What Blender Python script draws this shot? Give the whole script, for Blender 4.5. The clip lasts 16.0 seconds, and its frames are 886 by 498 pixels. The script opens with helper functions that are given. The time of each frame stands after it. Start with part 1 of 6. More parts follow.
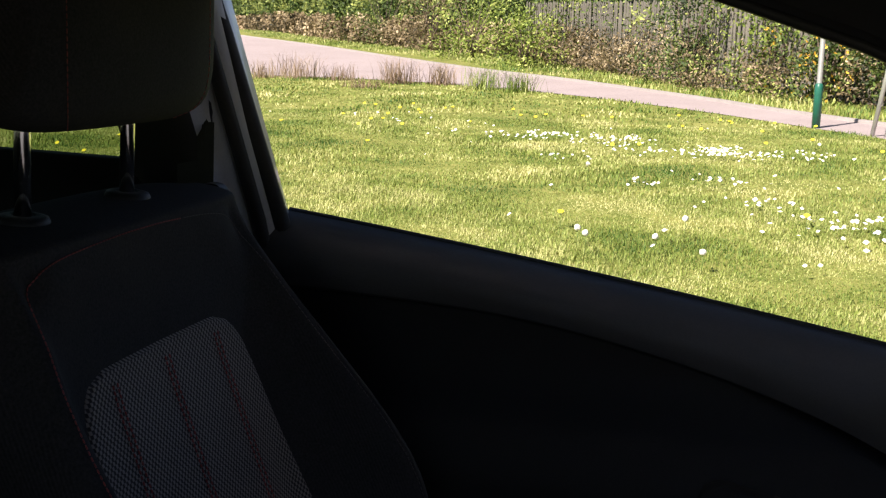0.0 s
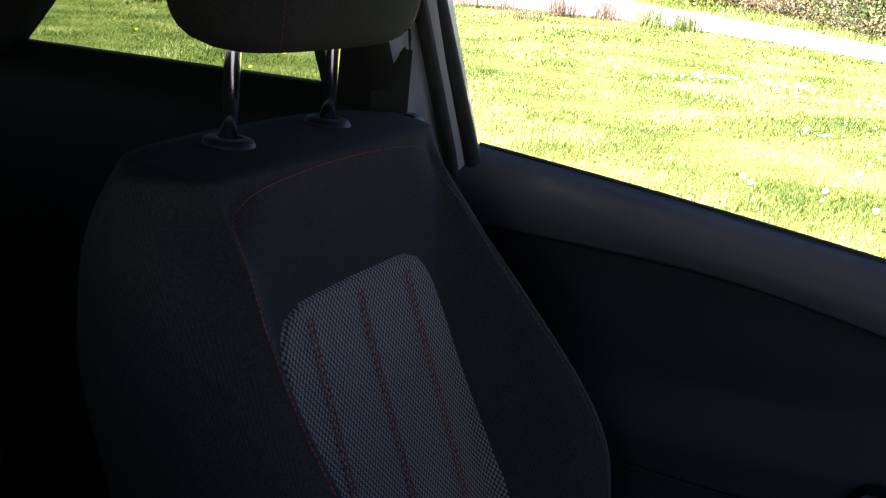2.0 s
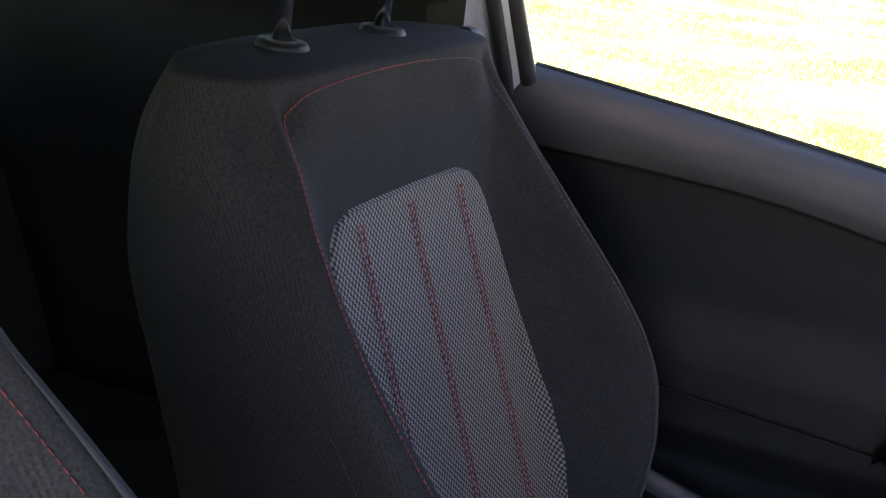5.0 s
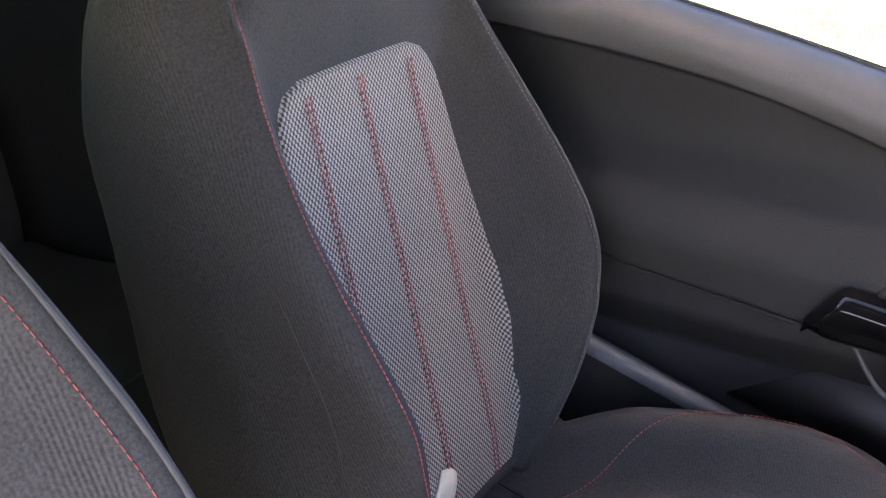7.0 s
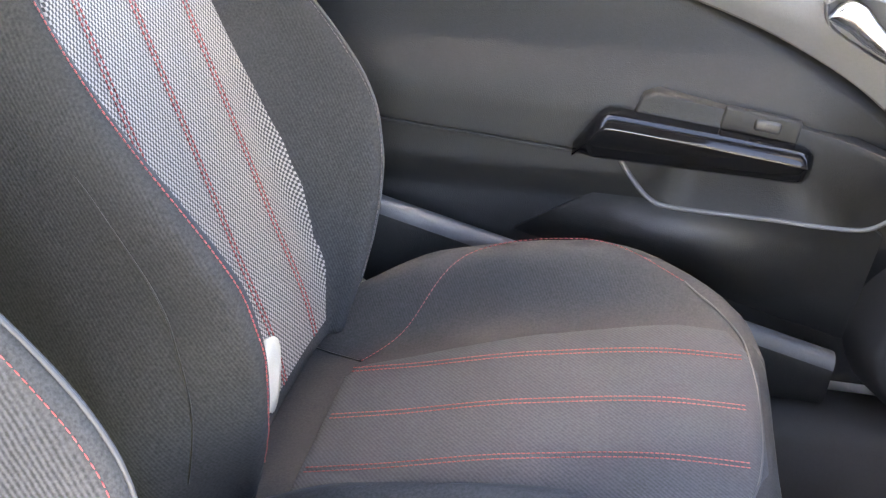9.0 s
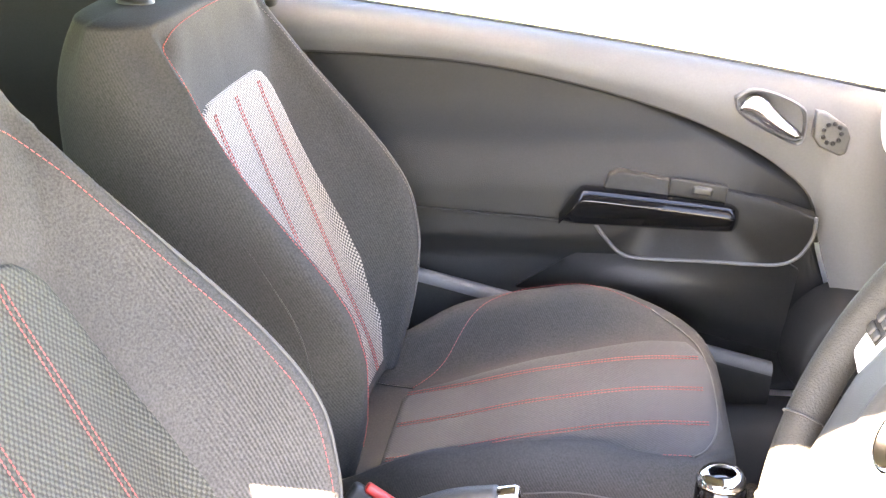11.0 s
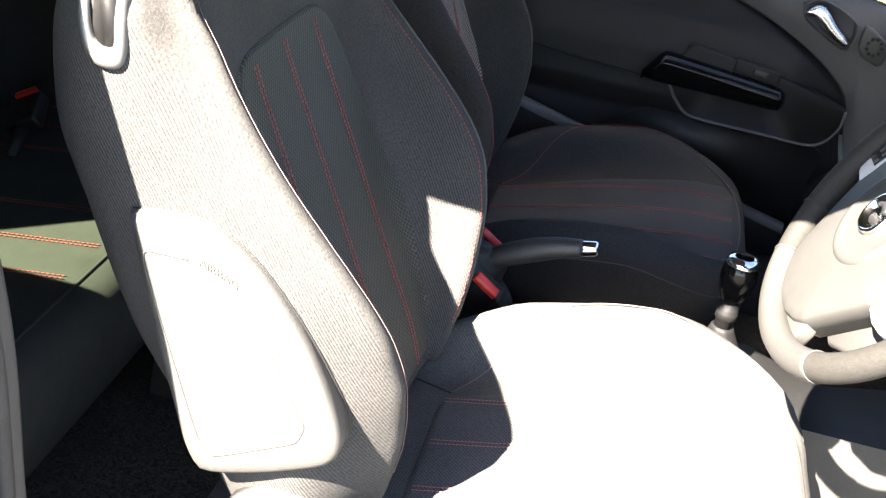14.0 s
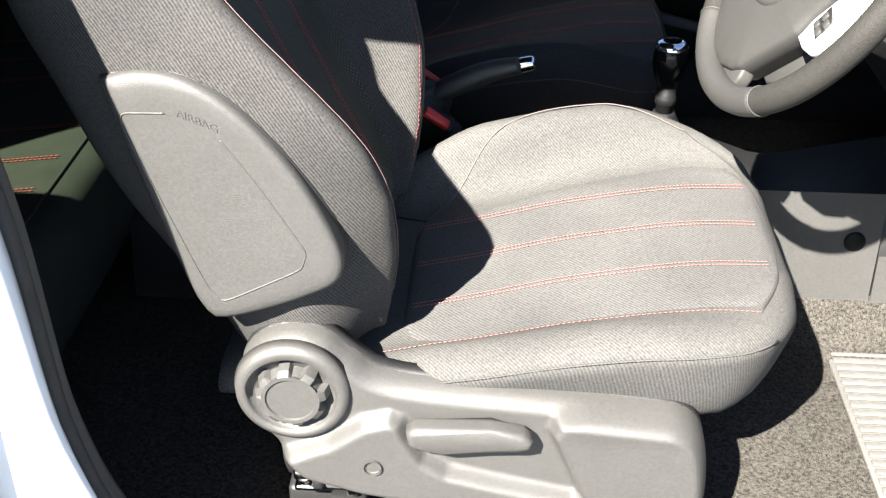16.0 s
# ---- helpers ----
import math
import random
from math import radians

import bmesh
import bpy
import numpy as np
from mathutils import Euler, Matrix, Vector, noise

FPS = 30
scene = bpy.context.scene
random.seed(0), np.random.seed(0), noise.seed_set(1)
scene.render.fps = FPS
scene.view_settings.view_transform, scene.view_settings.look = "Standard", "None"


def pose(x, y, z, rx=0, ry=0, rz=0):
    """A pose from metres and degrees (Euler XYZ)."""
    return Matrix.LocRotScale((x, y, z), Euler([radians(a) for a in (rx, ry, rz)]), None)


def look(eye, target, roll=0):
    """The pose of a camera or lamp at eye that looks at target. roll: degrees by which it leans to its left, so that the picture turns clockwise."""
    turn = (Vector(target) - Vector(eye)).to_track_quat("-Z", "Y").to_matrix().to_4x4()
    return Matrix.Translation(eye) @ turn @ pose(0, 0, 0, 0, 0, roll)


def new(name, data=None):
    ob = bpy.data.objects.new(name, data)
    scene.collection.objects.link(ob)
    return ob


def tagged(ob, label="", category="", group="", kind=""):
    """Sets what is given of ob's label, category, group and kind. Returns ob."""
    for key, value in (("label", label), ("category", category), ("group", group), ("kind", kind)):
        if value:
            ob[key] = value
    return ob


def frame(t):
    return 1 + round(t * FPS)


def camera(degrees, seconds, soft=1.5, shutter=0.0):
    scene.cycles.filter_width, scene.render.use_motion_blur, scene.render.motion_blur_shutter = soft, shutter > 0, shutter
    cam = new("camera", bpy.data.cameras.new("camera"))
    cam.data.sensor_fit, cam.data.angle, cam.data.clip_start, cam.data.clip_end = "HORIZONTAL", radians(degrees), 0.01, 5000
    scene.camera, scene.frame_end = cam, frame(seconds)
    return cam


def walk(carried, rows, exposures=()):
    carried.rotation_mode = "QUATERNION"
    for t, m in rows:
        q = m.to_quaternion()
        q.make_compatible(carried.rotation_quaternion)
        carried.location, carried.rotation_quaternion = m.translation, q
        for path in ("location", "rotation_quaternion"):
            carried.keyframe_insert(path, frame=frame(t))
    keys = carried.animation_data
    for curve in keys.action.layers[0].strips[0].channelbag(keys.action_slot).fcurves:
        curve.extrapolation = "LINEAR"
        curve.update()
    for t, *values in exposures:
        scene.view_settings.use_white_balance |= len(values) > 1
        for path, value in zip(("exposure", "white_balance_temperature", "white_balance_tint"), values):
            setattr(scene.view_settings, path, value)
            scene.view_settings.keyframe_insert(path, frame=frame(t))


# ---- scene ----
cam = camera(42.79, 16.0, soft=1.3)
PATH = [
    (0, (0.3563, -0.5071, 1.2335), (0.0399, 0.6286, 1.0099), 1.40),
    (0.5, (0.3316, -0.4831, 1.2417), (-0.0420, 0.6286, 0.9877), 2.49),
    (1, (0.3087, -0.4780, 1.2321), (-0.1035, 0.6141, 0.9538), 3.56),
    (1.5, (0.2894, -0.4664, 1.2312), (-0.1494, 0.6148, 0.9509), 4.69),
    (2, (0.2892, -0.4710, 1.2307), (-0.1633, 0.5991, 0.9305), 3.98),
    (2.5, (0.2828, -0.4631, 1.2293), (-0.1817, 0.5929, 0.8989), 4.91),
    (3, (0.2813, -0.4649, 1.2260), (-0.1914, 0.5802, 0.8736), 5.22),
    (3.5, (0.2801, -0.4643, 1.2273), (-0.1918, 0.5783, 0.8664), 5.69),
    (6, (0.308, -0.467, 1.194), (-0.518, 1.237, 0.55), 4.5),
    (6.5, (0.343, -0.493, 1.228), (-0.446, 1.186, 0.479), 6.3),
    (7, (0.33, -0.49, 1.214), (-0.402, 1.189, 0.411), 6.0),
    (7.5, (0.345, -0.493, 1.211), (-0.339, 1.19, 0.374), 6.4),
    (8, (0.325, -0.49, 1.217), (-0.221, 1.197, 0.292), 6.4),
    (8.5, (0.317, -0.509, 1.174), (-0.055, 1.214, 0.23), 4.8),
    (11, (0.3010, -0.9493, 1.2736), (0.1459, 0.1577, 0.8371), -1.00),
    (11.5, (0.2612, -1.1217, 1.3115), (0.1019, -0.0151, 0.8754), 1.40),
    (12, (0.2681, -1.2174, 1.3374), (0.0562, -0.1117, 0.9223), 4.36),
    (12.5, (0.2375, -1.2944, 1.3539), (0.0405, -0.1974, 0.9091), 7.05),
    (13, (0.2355, -1.3471, 1.3583), (0.0268, -0.2560, 0.9044), 9.84),
    (13.5, (0.2328, -1.3810, 1.3415), (0.0379, -0.3122, 0.8318), 11.33),
    (14, (0.2163, -1.3970, 1.3331), (0.0779, -0.3446, 0.7732), 10.27),
    (14.5, (0.2085, -1.4102, 1.3177), (0.0919, -0.3757, 0.7210), 7.85),
    (15, (0.2146, -1.4216, 1.3091), (0.1088, -0.4114, 0.6701), 5.23),
    (15.2, (0.2139, -1.4366, 1.3021), (0.1253, -0.4251, 0.6525), 3.82),
    (15.5, (0.2129, -1.4592, 1.2917), (0.1501, -0.4456, 0.6524), 1.71),
    (16, (0.1962, -1.5028, 1.2788), (0.1417, -0.4889, 0.6392), 0.57),
]
EXPOSURES = [(0, 1.3, 6800, 20), (0.5, 1.5, 6600, 21), (1, 1.8, 6500, 22), (1.5, 2.3, 6300, 23), (2, 2.65, 6200, 23), (2.5, 3.05, 6200, 22), (3, 3.35, 6200, 23), (3.5, 3.6, 6300, 23),
             (6, 5.0, 7900, 30), (7, 5.9, 8100, 28), (8.5, 6.95, 8200, 18), (11, 7.55, 9200, 22), (11.5, 7.55, 9200, 23), (12.5, 7.1, 8900, 26), (13, 6.55, 8600, 26), (13.5, 5.55, 7900, 22),
             (14, 4.6, 7200, 14), (14.5, 4.15, 6900, 11), (15, 3.85, 6700, 10), (16, 3.15, 6600, 10)]
walk(cam, [(t, look(e, g, r)) for t, e, g, r in PATH], EXPOSURES)


# ---- light ----
SUN_FROM = Vector((-0.50, -0.95, 1.0)).normalized()
world = bpy.data.worlds.new("sky")
scene.world = world
world.use_nodes = True
wn = world.node_tree
sky = wn.nodes.new("ShaderNodeTexSky")
sky.sky_type = "NISHITA"
sky.sun_disc = False
sky.air_density, sky.dust_density, sky.ozone_density = 0.6, 0.3, 1.0
sky.sun_elevation = math.asin(SUN_FROM.z)
sky.sun_rotation = math.atan2(SUN_FROM.x, SUN_FROM.y)
wn.links.new(sky.outputs[0], wn.nodes["Background"].inputs[0])
wn.nodes["Background"].inputs[1].default_value = 0.05
sun_data = bpy.data.lights.new("sun", "SUN")
sun_data.energy, sun_data.angle, sun_data.color = 5.0, radians(0.53), (1.0, 0.95, 0.87)
sun = new("sun", sun_data)
sun.matrix_world = look(SUN_FROM * 20, (0, 0, 0))


import functools

# ---- materials ----
def material(name, color, rough=0.7, metal=0.0, spec=0.5):
    m = bpy.data.materials.new(name)
    m.use_nodes = True
    b = m.node_tree.nodes["Principled BSDF"]
    b.inputs["Base Color"].default_value = (*color, 1)
    b.inputs["Roughness"].default_value = rough
    b.inputs["Metallic"].default_value = metal
    b.inputs["Specular IOR Level"].default_value = spec
    return m


def node(m, kind, **values):
    n = m.node_tree.nodes.new(kind)
    for key, value in values.items():
        n.inputs[key.replace("_", " ")].default_value = value
    return n


def wire(m, a, b):
    m.node_tree.links.new(a, b)


def vary(m, a, b, scale, fine=None, bump=0.0, bump_scale=None, coords="Object", lo=0.35, hi=0.65, stretch=(1, 1, 1)):
    """Two-scale colour noise between a and b, with a fine relief."""
    p = m.node_tree.nodes["Principled BSDF"]
    tc = m.node_tree.nodes.new("ShaderNodeTexCoord")
    mp = node(m, "ShaderNodeMapping", Scale=stretch)
    wire(m, tc.outputs[coords], mp.inputs[0])
    n1 = node(m, "ShaderNodeTexNoise", Scale=scale, Detail=6.0, Roughness=0.6)
    n2 = node(m, "ShaderNodeTexNoise", Scale=fine or scale * 12, Detail=3.0)
    add = m.node_tree.nodes.new("ShaderNodeMath")
    add.operation = "MULTIPLY_ADD"
    add.inputs[1].default_value = 0.5
    half = m.node_tree.nodes.new("ShaderNodeMath")
    half.operation = "MULTIPLY"
    half.inputs[1].default_value = 0.5
    for n in (n1, n2):
        wire(m, mp.outputs[0], n.inputs["Vector"])
    wire(m, n2.outputs[0], half.inputs[0])
    wire(m, n1.outputs[0], add.inputs[0])
    wire(m, half.outputs[0], add.inputs[2])
    ramp = m.node_tree.nodes.new("ShaderNodeValToRGB")
    ramp.color_ramp.elements[0].position, ramp.color_ramp.elements[1].position = lo, hi
    ramp.color_ramp.elements[0].color, ramp.color_ramp.elements[1].color = (*a, 1), (*b, 1)
    wire(m, add.outputs[0], ramp.inputs[0])
    wire(m, ramp.outputs[0], p.inputs["Base Color"])
    if bump:
        n3 = node(m, "ShaderNodeTexNoise", Scale=bump_scale or scale * 20, Detail=4.0)
        wire(m, mp.outputs[0], n3.inputs["Vector"])
        bp = node(m, "ShaderNodeBump", Strength=bump, Distance=0.002)
        wire(m, n3.outputs[0], bp.inputs["Height"])
        wire(m, bp.outputs[0], p.inputs["Normal"])
    return m


def twill(name, dark, light, pitch, way=(0.85, 0.0, 0.52), rough=0.85, contrast=0.55, sides=False):
    """Woven cloth: fine slanting ribs across the given way, broken and uneven; sides: a plainer weave on the front."""
    m = material(name, light, rough, spec=0.25)
    p = m.node_tree.nodes["Principled BSDF"]
    tc = m.node_tree.nodes.new("ShaderNodeTexCoord")
    dot = m.node_tree.nodes.new("ShaderNodeVectorMath")
    dot.operation = "DOT_PRODUCT"
    dot.inputs[1].default_value = Vector(way).normalized()
    wire(m, tc.outputs["Object"], dot.inputs[0])
    wob = node(m, "ShaderNodeTexNoise", Scale=45.0, Detail=2.0)
    wire(m, tc.outputs["Object"], wob.inputs["Vector"])
    bend = m.node_tree.nodes.new("ShaderNodeMath")
    bend.operation = "MULTIPLY_ADD"
    bend.inputs[1].default_value = pitch * 0.6
    wire(m, wob.outputs[0], bend.inputs[0])
    wire(m, dot.outputs["Value"], bend.inputs[2])
    turn = m.node_tree.nodes.new("ShaderNodeMath")
    turn.operation = "MULTIPLY"
    turn.inputs[1].default_value = math.tau / pitch
    wire(m, bend.outputs[0], turn.inputs[0])
    sine = m.node_tree.nodes.new("ShaderNodeMath")
    sine.operation = "SINE"
    wire(m, turn.outputs[0], sine.inputs[0])
    rib = m.node_tree.nodes.new("ShaderNodeMath")
    rib.operation = "MULTIPLY"
    rib.inputs[1].default_value = 1.0
    wire(m, sine.outputs[0], rib.inputs[0])
    if sides:
        sep = m.node_tree.nodes.new("ShaderNodeSeparateXYZ")
        wire(m, tc.outputs["Normal"], sep.inputs[0])
        size = m.node_tree.nodes.new("ShaderNodeMath")
        size.operation = "ABSOLUTE"
        wire(m, sep.outputs["Y"], size.inputs[0])
        face = node(m, "ShaderNodeMapRange")
        face.inputs["From Min"].default_value, face.inputs["From Max"].default_value = 0.60, 0.90
        wire(m, size.outputs[0], face.inputs["Value"])
        wire(m, face.outputs[0], rib.inputs[1])
    fine = node(m, "ShaderNodeTexNoise", Scale=1.3 / pitch, Detail=3.0)
    big = node(m, "ShaderNodeTexNoise", Scale=7.0, Detail=5.0)
    wire(m, tc.outputs["Object"], fine.inputs["Vector"])
    wire(m, tc.outputs["Object"], big.inputs["Vector"])
    mixw = m.node_tree.nodes.new("ShaderNodeMath")
    mixw.operation = "MULTIPLY_ADD"
    mixw.inputs[1].default_value = contrast * 0.5
    half = m.node_tree.nodes.new("ShaderNodeMath")
    half.operation = "MULTIPLY_ADD"
    half.inputs[1].default_value, half.inputs[2].default_value = 1.7, -0.35
    wire(m, fine.outputs[0], half.inputs[0])
    wire(m, rib.outputs[0], mixw.inputs[0])
    wire(m, half.outputs[0], mixw.inputs[2])
    mix = m.node_tree.nodes.new("ShaderNodeMixRGB")
    mix.inputs[1].default_value, mix.inputs[2].default_value = (*dark, 1), (*light, 1)
    wire(m, mixw.outputs[0], mix.inputs[0])
    shade = m.node_tree.nodes.new("ShaderNodeValToRGB")
    shade.color_ramp.elements[0].color, shade.color_ramp.elements[1].color = (0.80, 0.80, 0.80, 1), (1.12, 1.10, 1.08, 1)
    shade.color_ramp.elements[0].position, shade.color_ramp.elements[1].position = 0.3, 0.7
    wire(m, big.outputs[0], shade.inputs[0])
    m3 = m.node_tree.nodes.new("ShaderNodeMixRGB")
    m3.blend_type = "MULTIPLY"
    m3.inputs[0].default_value = 1.0
    wire(m, mix.outputs[0], m3.inputs[1])
    wire(m, shade.outputs[0], m3.inputs[2])
    wire(m, m3.outputs[0], p.inputs["Base Color"])
    bp = node(m, "ShaderNodeBump", Strength=0.24, Distance=0.0010)
    wire(m, mixw.outputs[0], bp.inputs["Height"])
    wire(m, bp.outputs[0], p.inputs["Normal"])
    return m


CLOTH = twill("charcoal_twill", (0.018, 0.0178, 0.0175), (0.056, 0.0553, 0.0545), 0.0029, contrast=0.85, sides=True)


def basket(name, dark, light, pitch, rough=0.7):
    """A coarse weave of light knots on dark cloth, across y and z."""
    m = material(name, light, rough, spec=0.35)
    p = m.node_tree.nodes["Principled BSDF"]
    tc = m.node_tree.nodes.new("ShaderNodeTexCoord")
    sep = m.node_tree.nodes.new("ShaderNodeSeparateXYZ")
    wire(m, tc.outputs["Object"], sep.inputs[0])
    waves = []
    for out, k in (("Y", 1.0), ("Z", 0.92)):
        a = m.node_tree.nodes.new("ShaderNodeMath")
        a.operation = "MULTIPLY"
        a.inputs[1].default_value = math.tau / pitch * k
        b = m.node_tree.nodes.new("ShaderNodeMath")
        b.operation = "SINE"
        wire(m, sep.outputs[out], a.inputs[0])
        wire(m, a.outputs[0], b.inputs[0])
        waves.append(b)
    mul = m.node_tree.nodes.new("ShaderNodeMath")
    mul.operation = "MULTIPLY"
    wire(m, waves[0].outputs[0], mul.inputs[0])
    wire(m, waves[1].outputs[0], mul.inputs[1])
    noise_ = node(m, "ShaderNodeTexNoise", Scale=420.0, Detail=2.0)
    wire(m, tc.outputs["Object"], noise_.inputs["Vector"])
    add = m.node_tree.nodes.new("ShaderNodeMath")
    add.operation = "MULTIPLY_ADD"
    add.inputs[1].default_value = 0.7
    wire(m, noise_.outputs[0], add.inputs[0])
    wire(m, mul.outputs[0], add.inputs[2])
    ramp = m.node_tree.nodes.new("ShaderNodeValToRGB")
    ramp.color_ramp.elements[0].position, ramp.color_ramp.elements[1].position = 0.18, 0.62
    ramp.color_ramp.elements[0].color, ramp.color_ramp.elements[1].color = (*dark, 1), (*light, 1)
    wire(m, add.outputs[0], ramp.inputs[0])
    wire(m, ramp.outputs[0], p.inputs["Base Color"])
    bp = node(m, "ShaderNodeBump", Strength=0.5, Distance=0.001)
    wire(m, add.outputs[0], bp.inputs["Height"])
    wire(m, bp.outputs[0], p.inputs["Normal"])
    return m


# the passenger seat's copy of the charcoal twill, darkened to stand in for shade
CLOTH_SHADED = twill("shaded_charcoal_twill", (0.012, 0.012, 0.0122), (0.037, 0.036, 0.0355), 0.0029, contrast=0.45, sides=True)
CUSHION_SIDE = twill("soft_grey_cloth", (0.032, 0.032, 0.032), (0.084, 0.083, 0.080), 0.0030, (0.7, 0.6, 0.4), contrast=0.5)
# smooth grey cloth again, its shade on the passenger side put into the colour
CUSHION_SHADED = twill("shaded_smooth_cloth", (0.0235, 0.0250, 0.0280), (0.048, 0.050, 0.055), 0.0034, (0.75, 0.65, 0.1), contrast=0.6)
LABEL = vary(material("label_cloth", (0.36, 0.35, 0.29), 0.85), (0.32, 0.31, 0.26), (0.40, 0.39, 0.33), 60, 900)
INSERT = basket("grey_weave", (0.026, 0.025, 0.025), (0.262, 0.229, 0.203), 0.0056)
# driver's panel: much the same weave in darker colours
INSERT_DARK = basket("dark_weave", (0.018, 0.019, 0.016), (0.050, 0.052, 0.044), 0.0058)
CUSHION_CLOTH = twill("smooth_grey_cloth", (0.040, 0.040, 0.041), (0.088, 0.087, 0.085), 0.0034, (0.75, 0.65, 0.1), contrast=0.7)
PLAIN = vary(material("grey_cloth", (0.07, 0.07, 0.068), 0.9, spec=0.2), (0.028, 0.029, 0.027), (0.048, 0.048, 0.045), 14, 900, 0.3, 1400)
RED = material("red_thread", (0.26, 0.042, 0.038), 0.65)
# red thread made paler for where the sun strikes the driver's seat
SUNLIT_RED = material("sunlit_red_thread", (0.27, 0.095, 0.082), 0.7)
# the same, greyer, for the sunlit edge of the backrest
SUNLIT_THREAD = material("sunlit_pale_thread", (0.125, 0.080, 0.074), 0.8)
THREAD = material("dull_thread", (0.085, 0.070, 0.066), 0.7)
PIPING = material("dark_piping", (0.036, 0.034, 0.033), 0.65)
PLASTIC = vary(material("grained_plastic", (0.08, 0.08, 0.08), 0.5), (0.038, 0.0375, 0.036), (0.054, 0.053, 0.051), 6, 300, 0.3, 1200)
PLASTIC_DARK = vary(material("dark_plastic", (0.02, 0.02, 0.02), 0.5), (0.008, 0.008, 0.0085), (0.014, 0.014, 0.014), 6, 300, 0.25, 900)
SOFT = vary(material("door_skin", (0.03, 0.03, 0.03), 0.68, spec=0.3), (0.008, 0.008, 0.008), (0.012, 0.012, 0.012), 5, 300, 0.25, 700)
RAIL = vary(material("door_rail", (0.04, 0.04, 0.04), 0.58, spec=0.4), (0.056, 0.056, 0.058), (0.068, 0.068, 0.070), 5, 300, 0.2, 900)
CUP = vary(material("black_plastic", (0.006, 0.006, 0.0065), 0.6, spec=0.2), (0.004, 0.004, 0.0045), (0.007, 0.007, 0.0075), 30)
GLOSS = material("piano_black", (0.004, 0.004, 0.0045), 0.07, spec=0.24)
CHROME = material("chrome", (0.82, 0.82, 0.83), 0.08, 1.0)
POST = material("polished_steel", (0.90, 0.90, 0.90), 0.14, 1.0)
SILVER = vary(material("satin_silver", (0.55, 0.55, 0.55), 0.35, 0.9), (0.48, 0.48, 0.48), (0.58, 0.58, 0.57), 20)
LEATHER = vary(material("black_leather", (0.02, 0.02, 0.02), 0.45), (0.016, 0.016, 0.016), (0.028, 0.027, 0.026), 20, 300, 0.35, 600)
GAITER = vary(material("gaiter_leather", (0.012, 0.012, 0.012), 0.55, spec=0.3), (0.007, 0.007, 0.007), (0.014, 0.0135, 0.013), 20, 300, 0.4, 500)
GRIP_GREY = vary(material("grip_grey", (0.14, 0.14, 0.135), 0.38, 0.5), (0.12, 0.12, 0.115), (0.16, 0.16, 0.155), 20, 300, 0.1, 900)
HUB = vary(material("hub_plastic", (0.033, 0.033, 0.031), 0.55, spec=0.35), (0.030, 0.0298, 0.0285), (0.038, 0.0375, 0.036), 6, 300, 0.12, 900)
SATIN = material("satin_chrome", (0.78, 0.78, 0.79), 0.26, 1.0)
WHEEL_LEATHER = vary(material("wheel_leather", (0.024, 0.023, 0.022), 0.65, spec=0.15), (0.019, 0.0185, 0.017), (0.027, 0.026, 0.024), 20, 300, 0.35, 600)
CARPET = vary(material("carpet", (0.07, 0.068, 0.06), 0.95, spec=0.1), (0.010, 0.0095, 0.0085), (0.082, 0.076, 0.067), 240, 900, 0.9, 600, lo=0.40, hi=0.62)
HEADLINER = vary(material("headliner", (0.03, 0.03, 0.03), 0.9), (0.014, 0.014, 0.0145), (0.02, 0.02, 0.0205), 20)
BODY = material("white_paint", (0.72, 0.74, 0.76), 0.25)
BODY.node_tree.nodes["Principled BSDF"].inputs["Coat Weight"].default_value = 0.6
vary(BODY, (0.70, 0.72, 0.74), (0.76, 0.77, 0.78), 3)
RUBBER = vary(material("rubber", (0.02, 0.02, 0.02), 0.6), (0.015, 0.015, 0.015), (0.03, 0.03, 0.03), 30)
TRIM_GREY = vary(material("pillar_trim", (0.33, 0.33, 0.34), 0.6), (0.46, 0.46, 0.48), (0.54, 0.54, 0.56), 8, 300, 0.2, 700)
PAD = vary(material("pale_rubber", (0.11, 0.11, 0.105), 0.8), (0.066, 0.065, 0.062), (0.092, 0.090, 0.085), 9, 200, 0.3, 300)
BUCKLE = material("red_button", (0.55, 0.035, 0.025), 0.4)
GLASS = material("window_glass", (1, 1, 1), 0.0)
_clear = GLASS.node_tree.nodes.new("ShaderNodeBsdfTransparent")
_clear.inputs[0].default_value = (0.93, 0.96, 0.94, 1)
_gloss = node(GLASS, "ShaderNodeBsdfGlossy", Roughness=0.0)
_fres = node(GLASS, "ShaderNodeFresnel", IOR=1.3)
_pane = GLASS.node_tree.nodes.new("ShaderNodeMixShader")
wire(GLASS, _fres.outputs[0], _pane.inputs[0])
wire(GLASS, _clear.outputs[0], _pane.inputs[1])
wire(GLASS, _gloss.outputs[0], _pane.inputs[2])
wire(GLASS, _pane.outputs[0], GLASS.node_tree.nodes["Material Output"].inputs[0])


# ---- mesh helpers ----
def part(name, bm, mat, parent=None, label="", smooth=True, matrix=None):
    me = bpy.data.meshes.new(name)
    bmesh.ops.recalc_face_normals(bm, faces=bm.faces)
    for f in bm.faces:
        f.smooth = smooth
    bm.to_mesh(me)
    bm.free()
    me.materials.append(mat)
    ob = new(name, me)
    if parent:
        ob.parent = parent
    if matrix is not None:
        ob.matrix_basis = matrix
    if label:
        tagged(ob, label)
    return ob


def thing(name, label, category, loc=(0, 0, 0), group="", kind=""):
    ob = new(name)
    ob.empty_display_size = 0.05
    ob.location = loc
    return tagged(ob, label, category, group, kind)


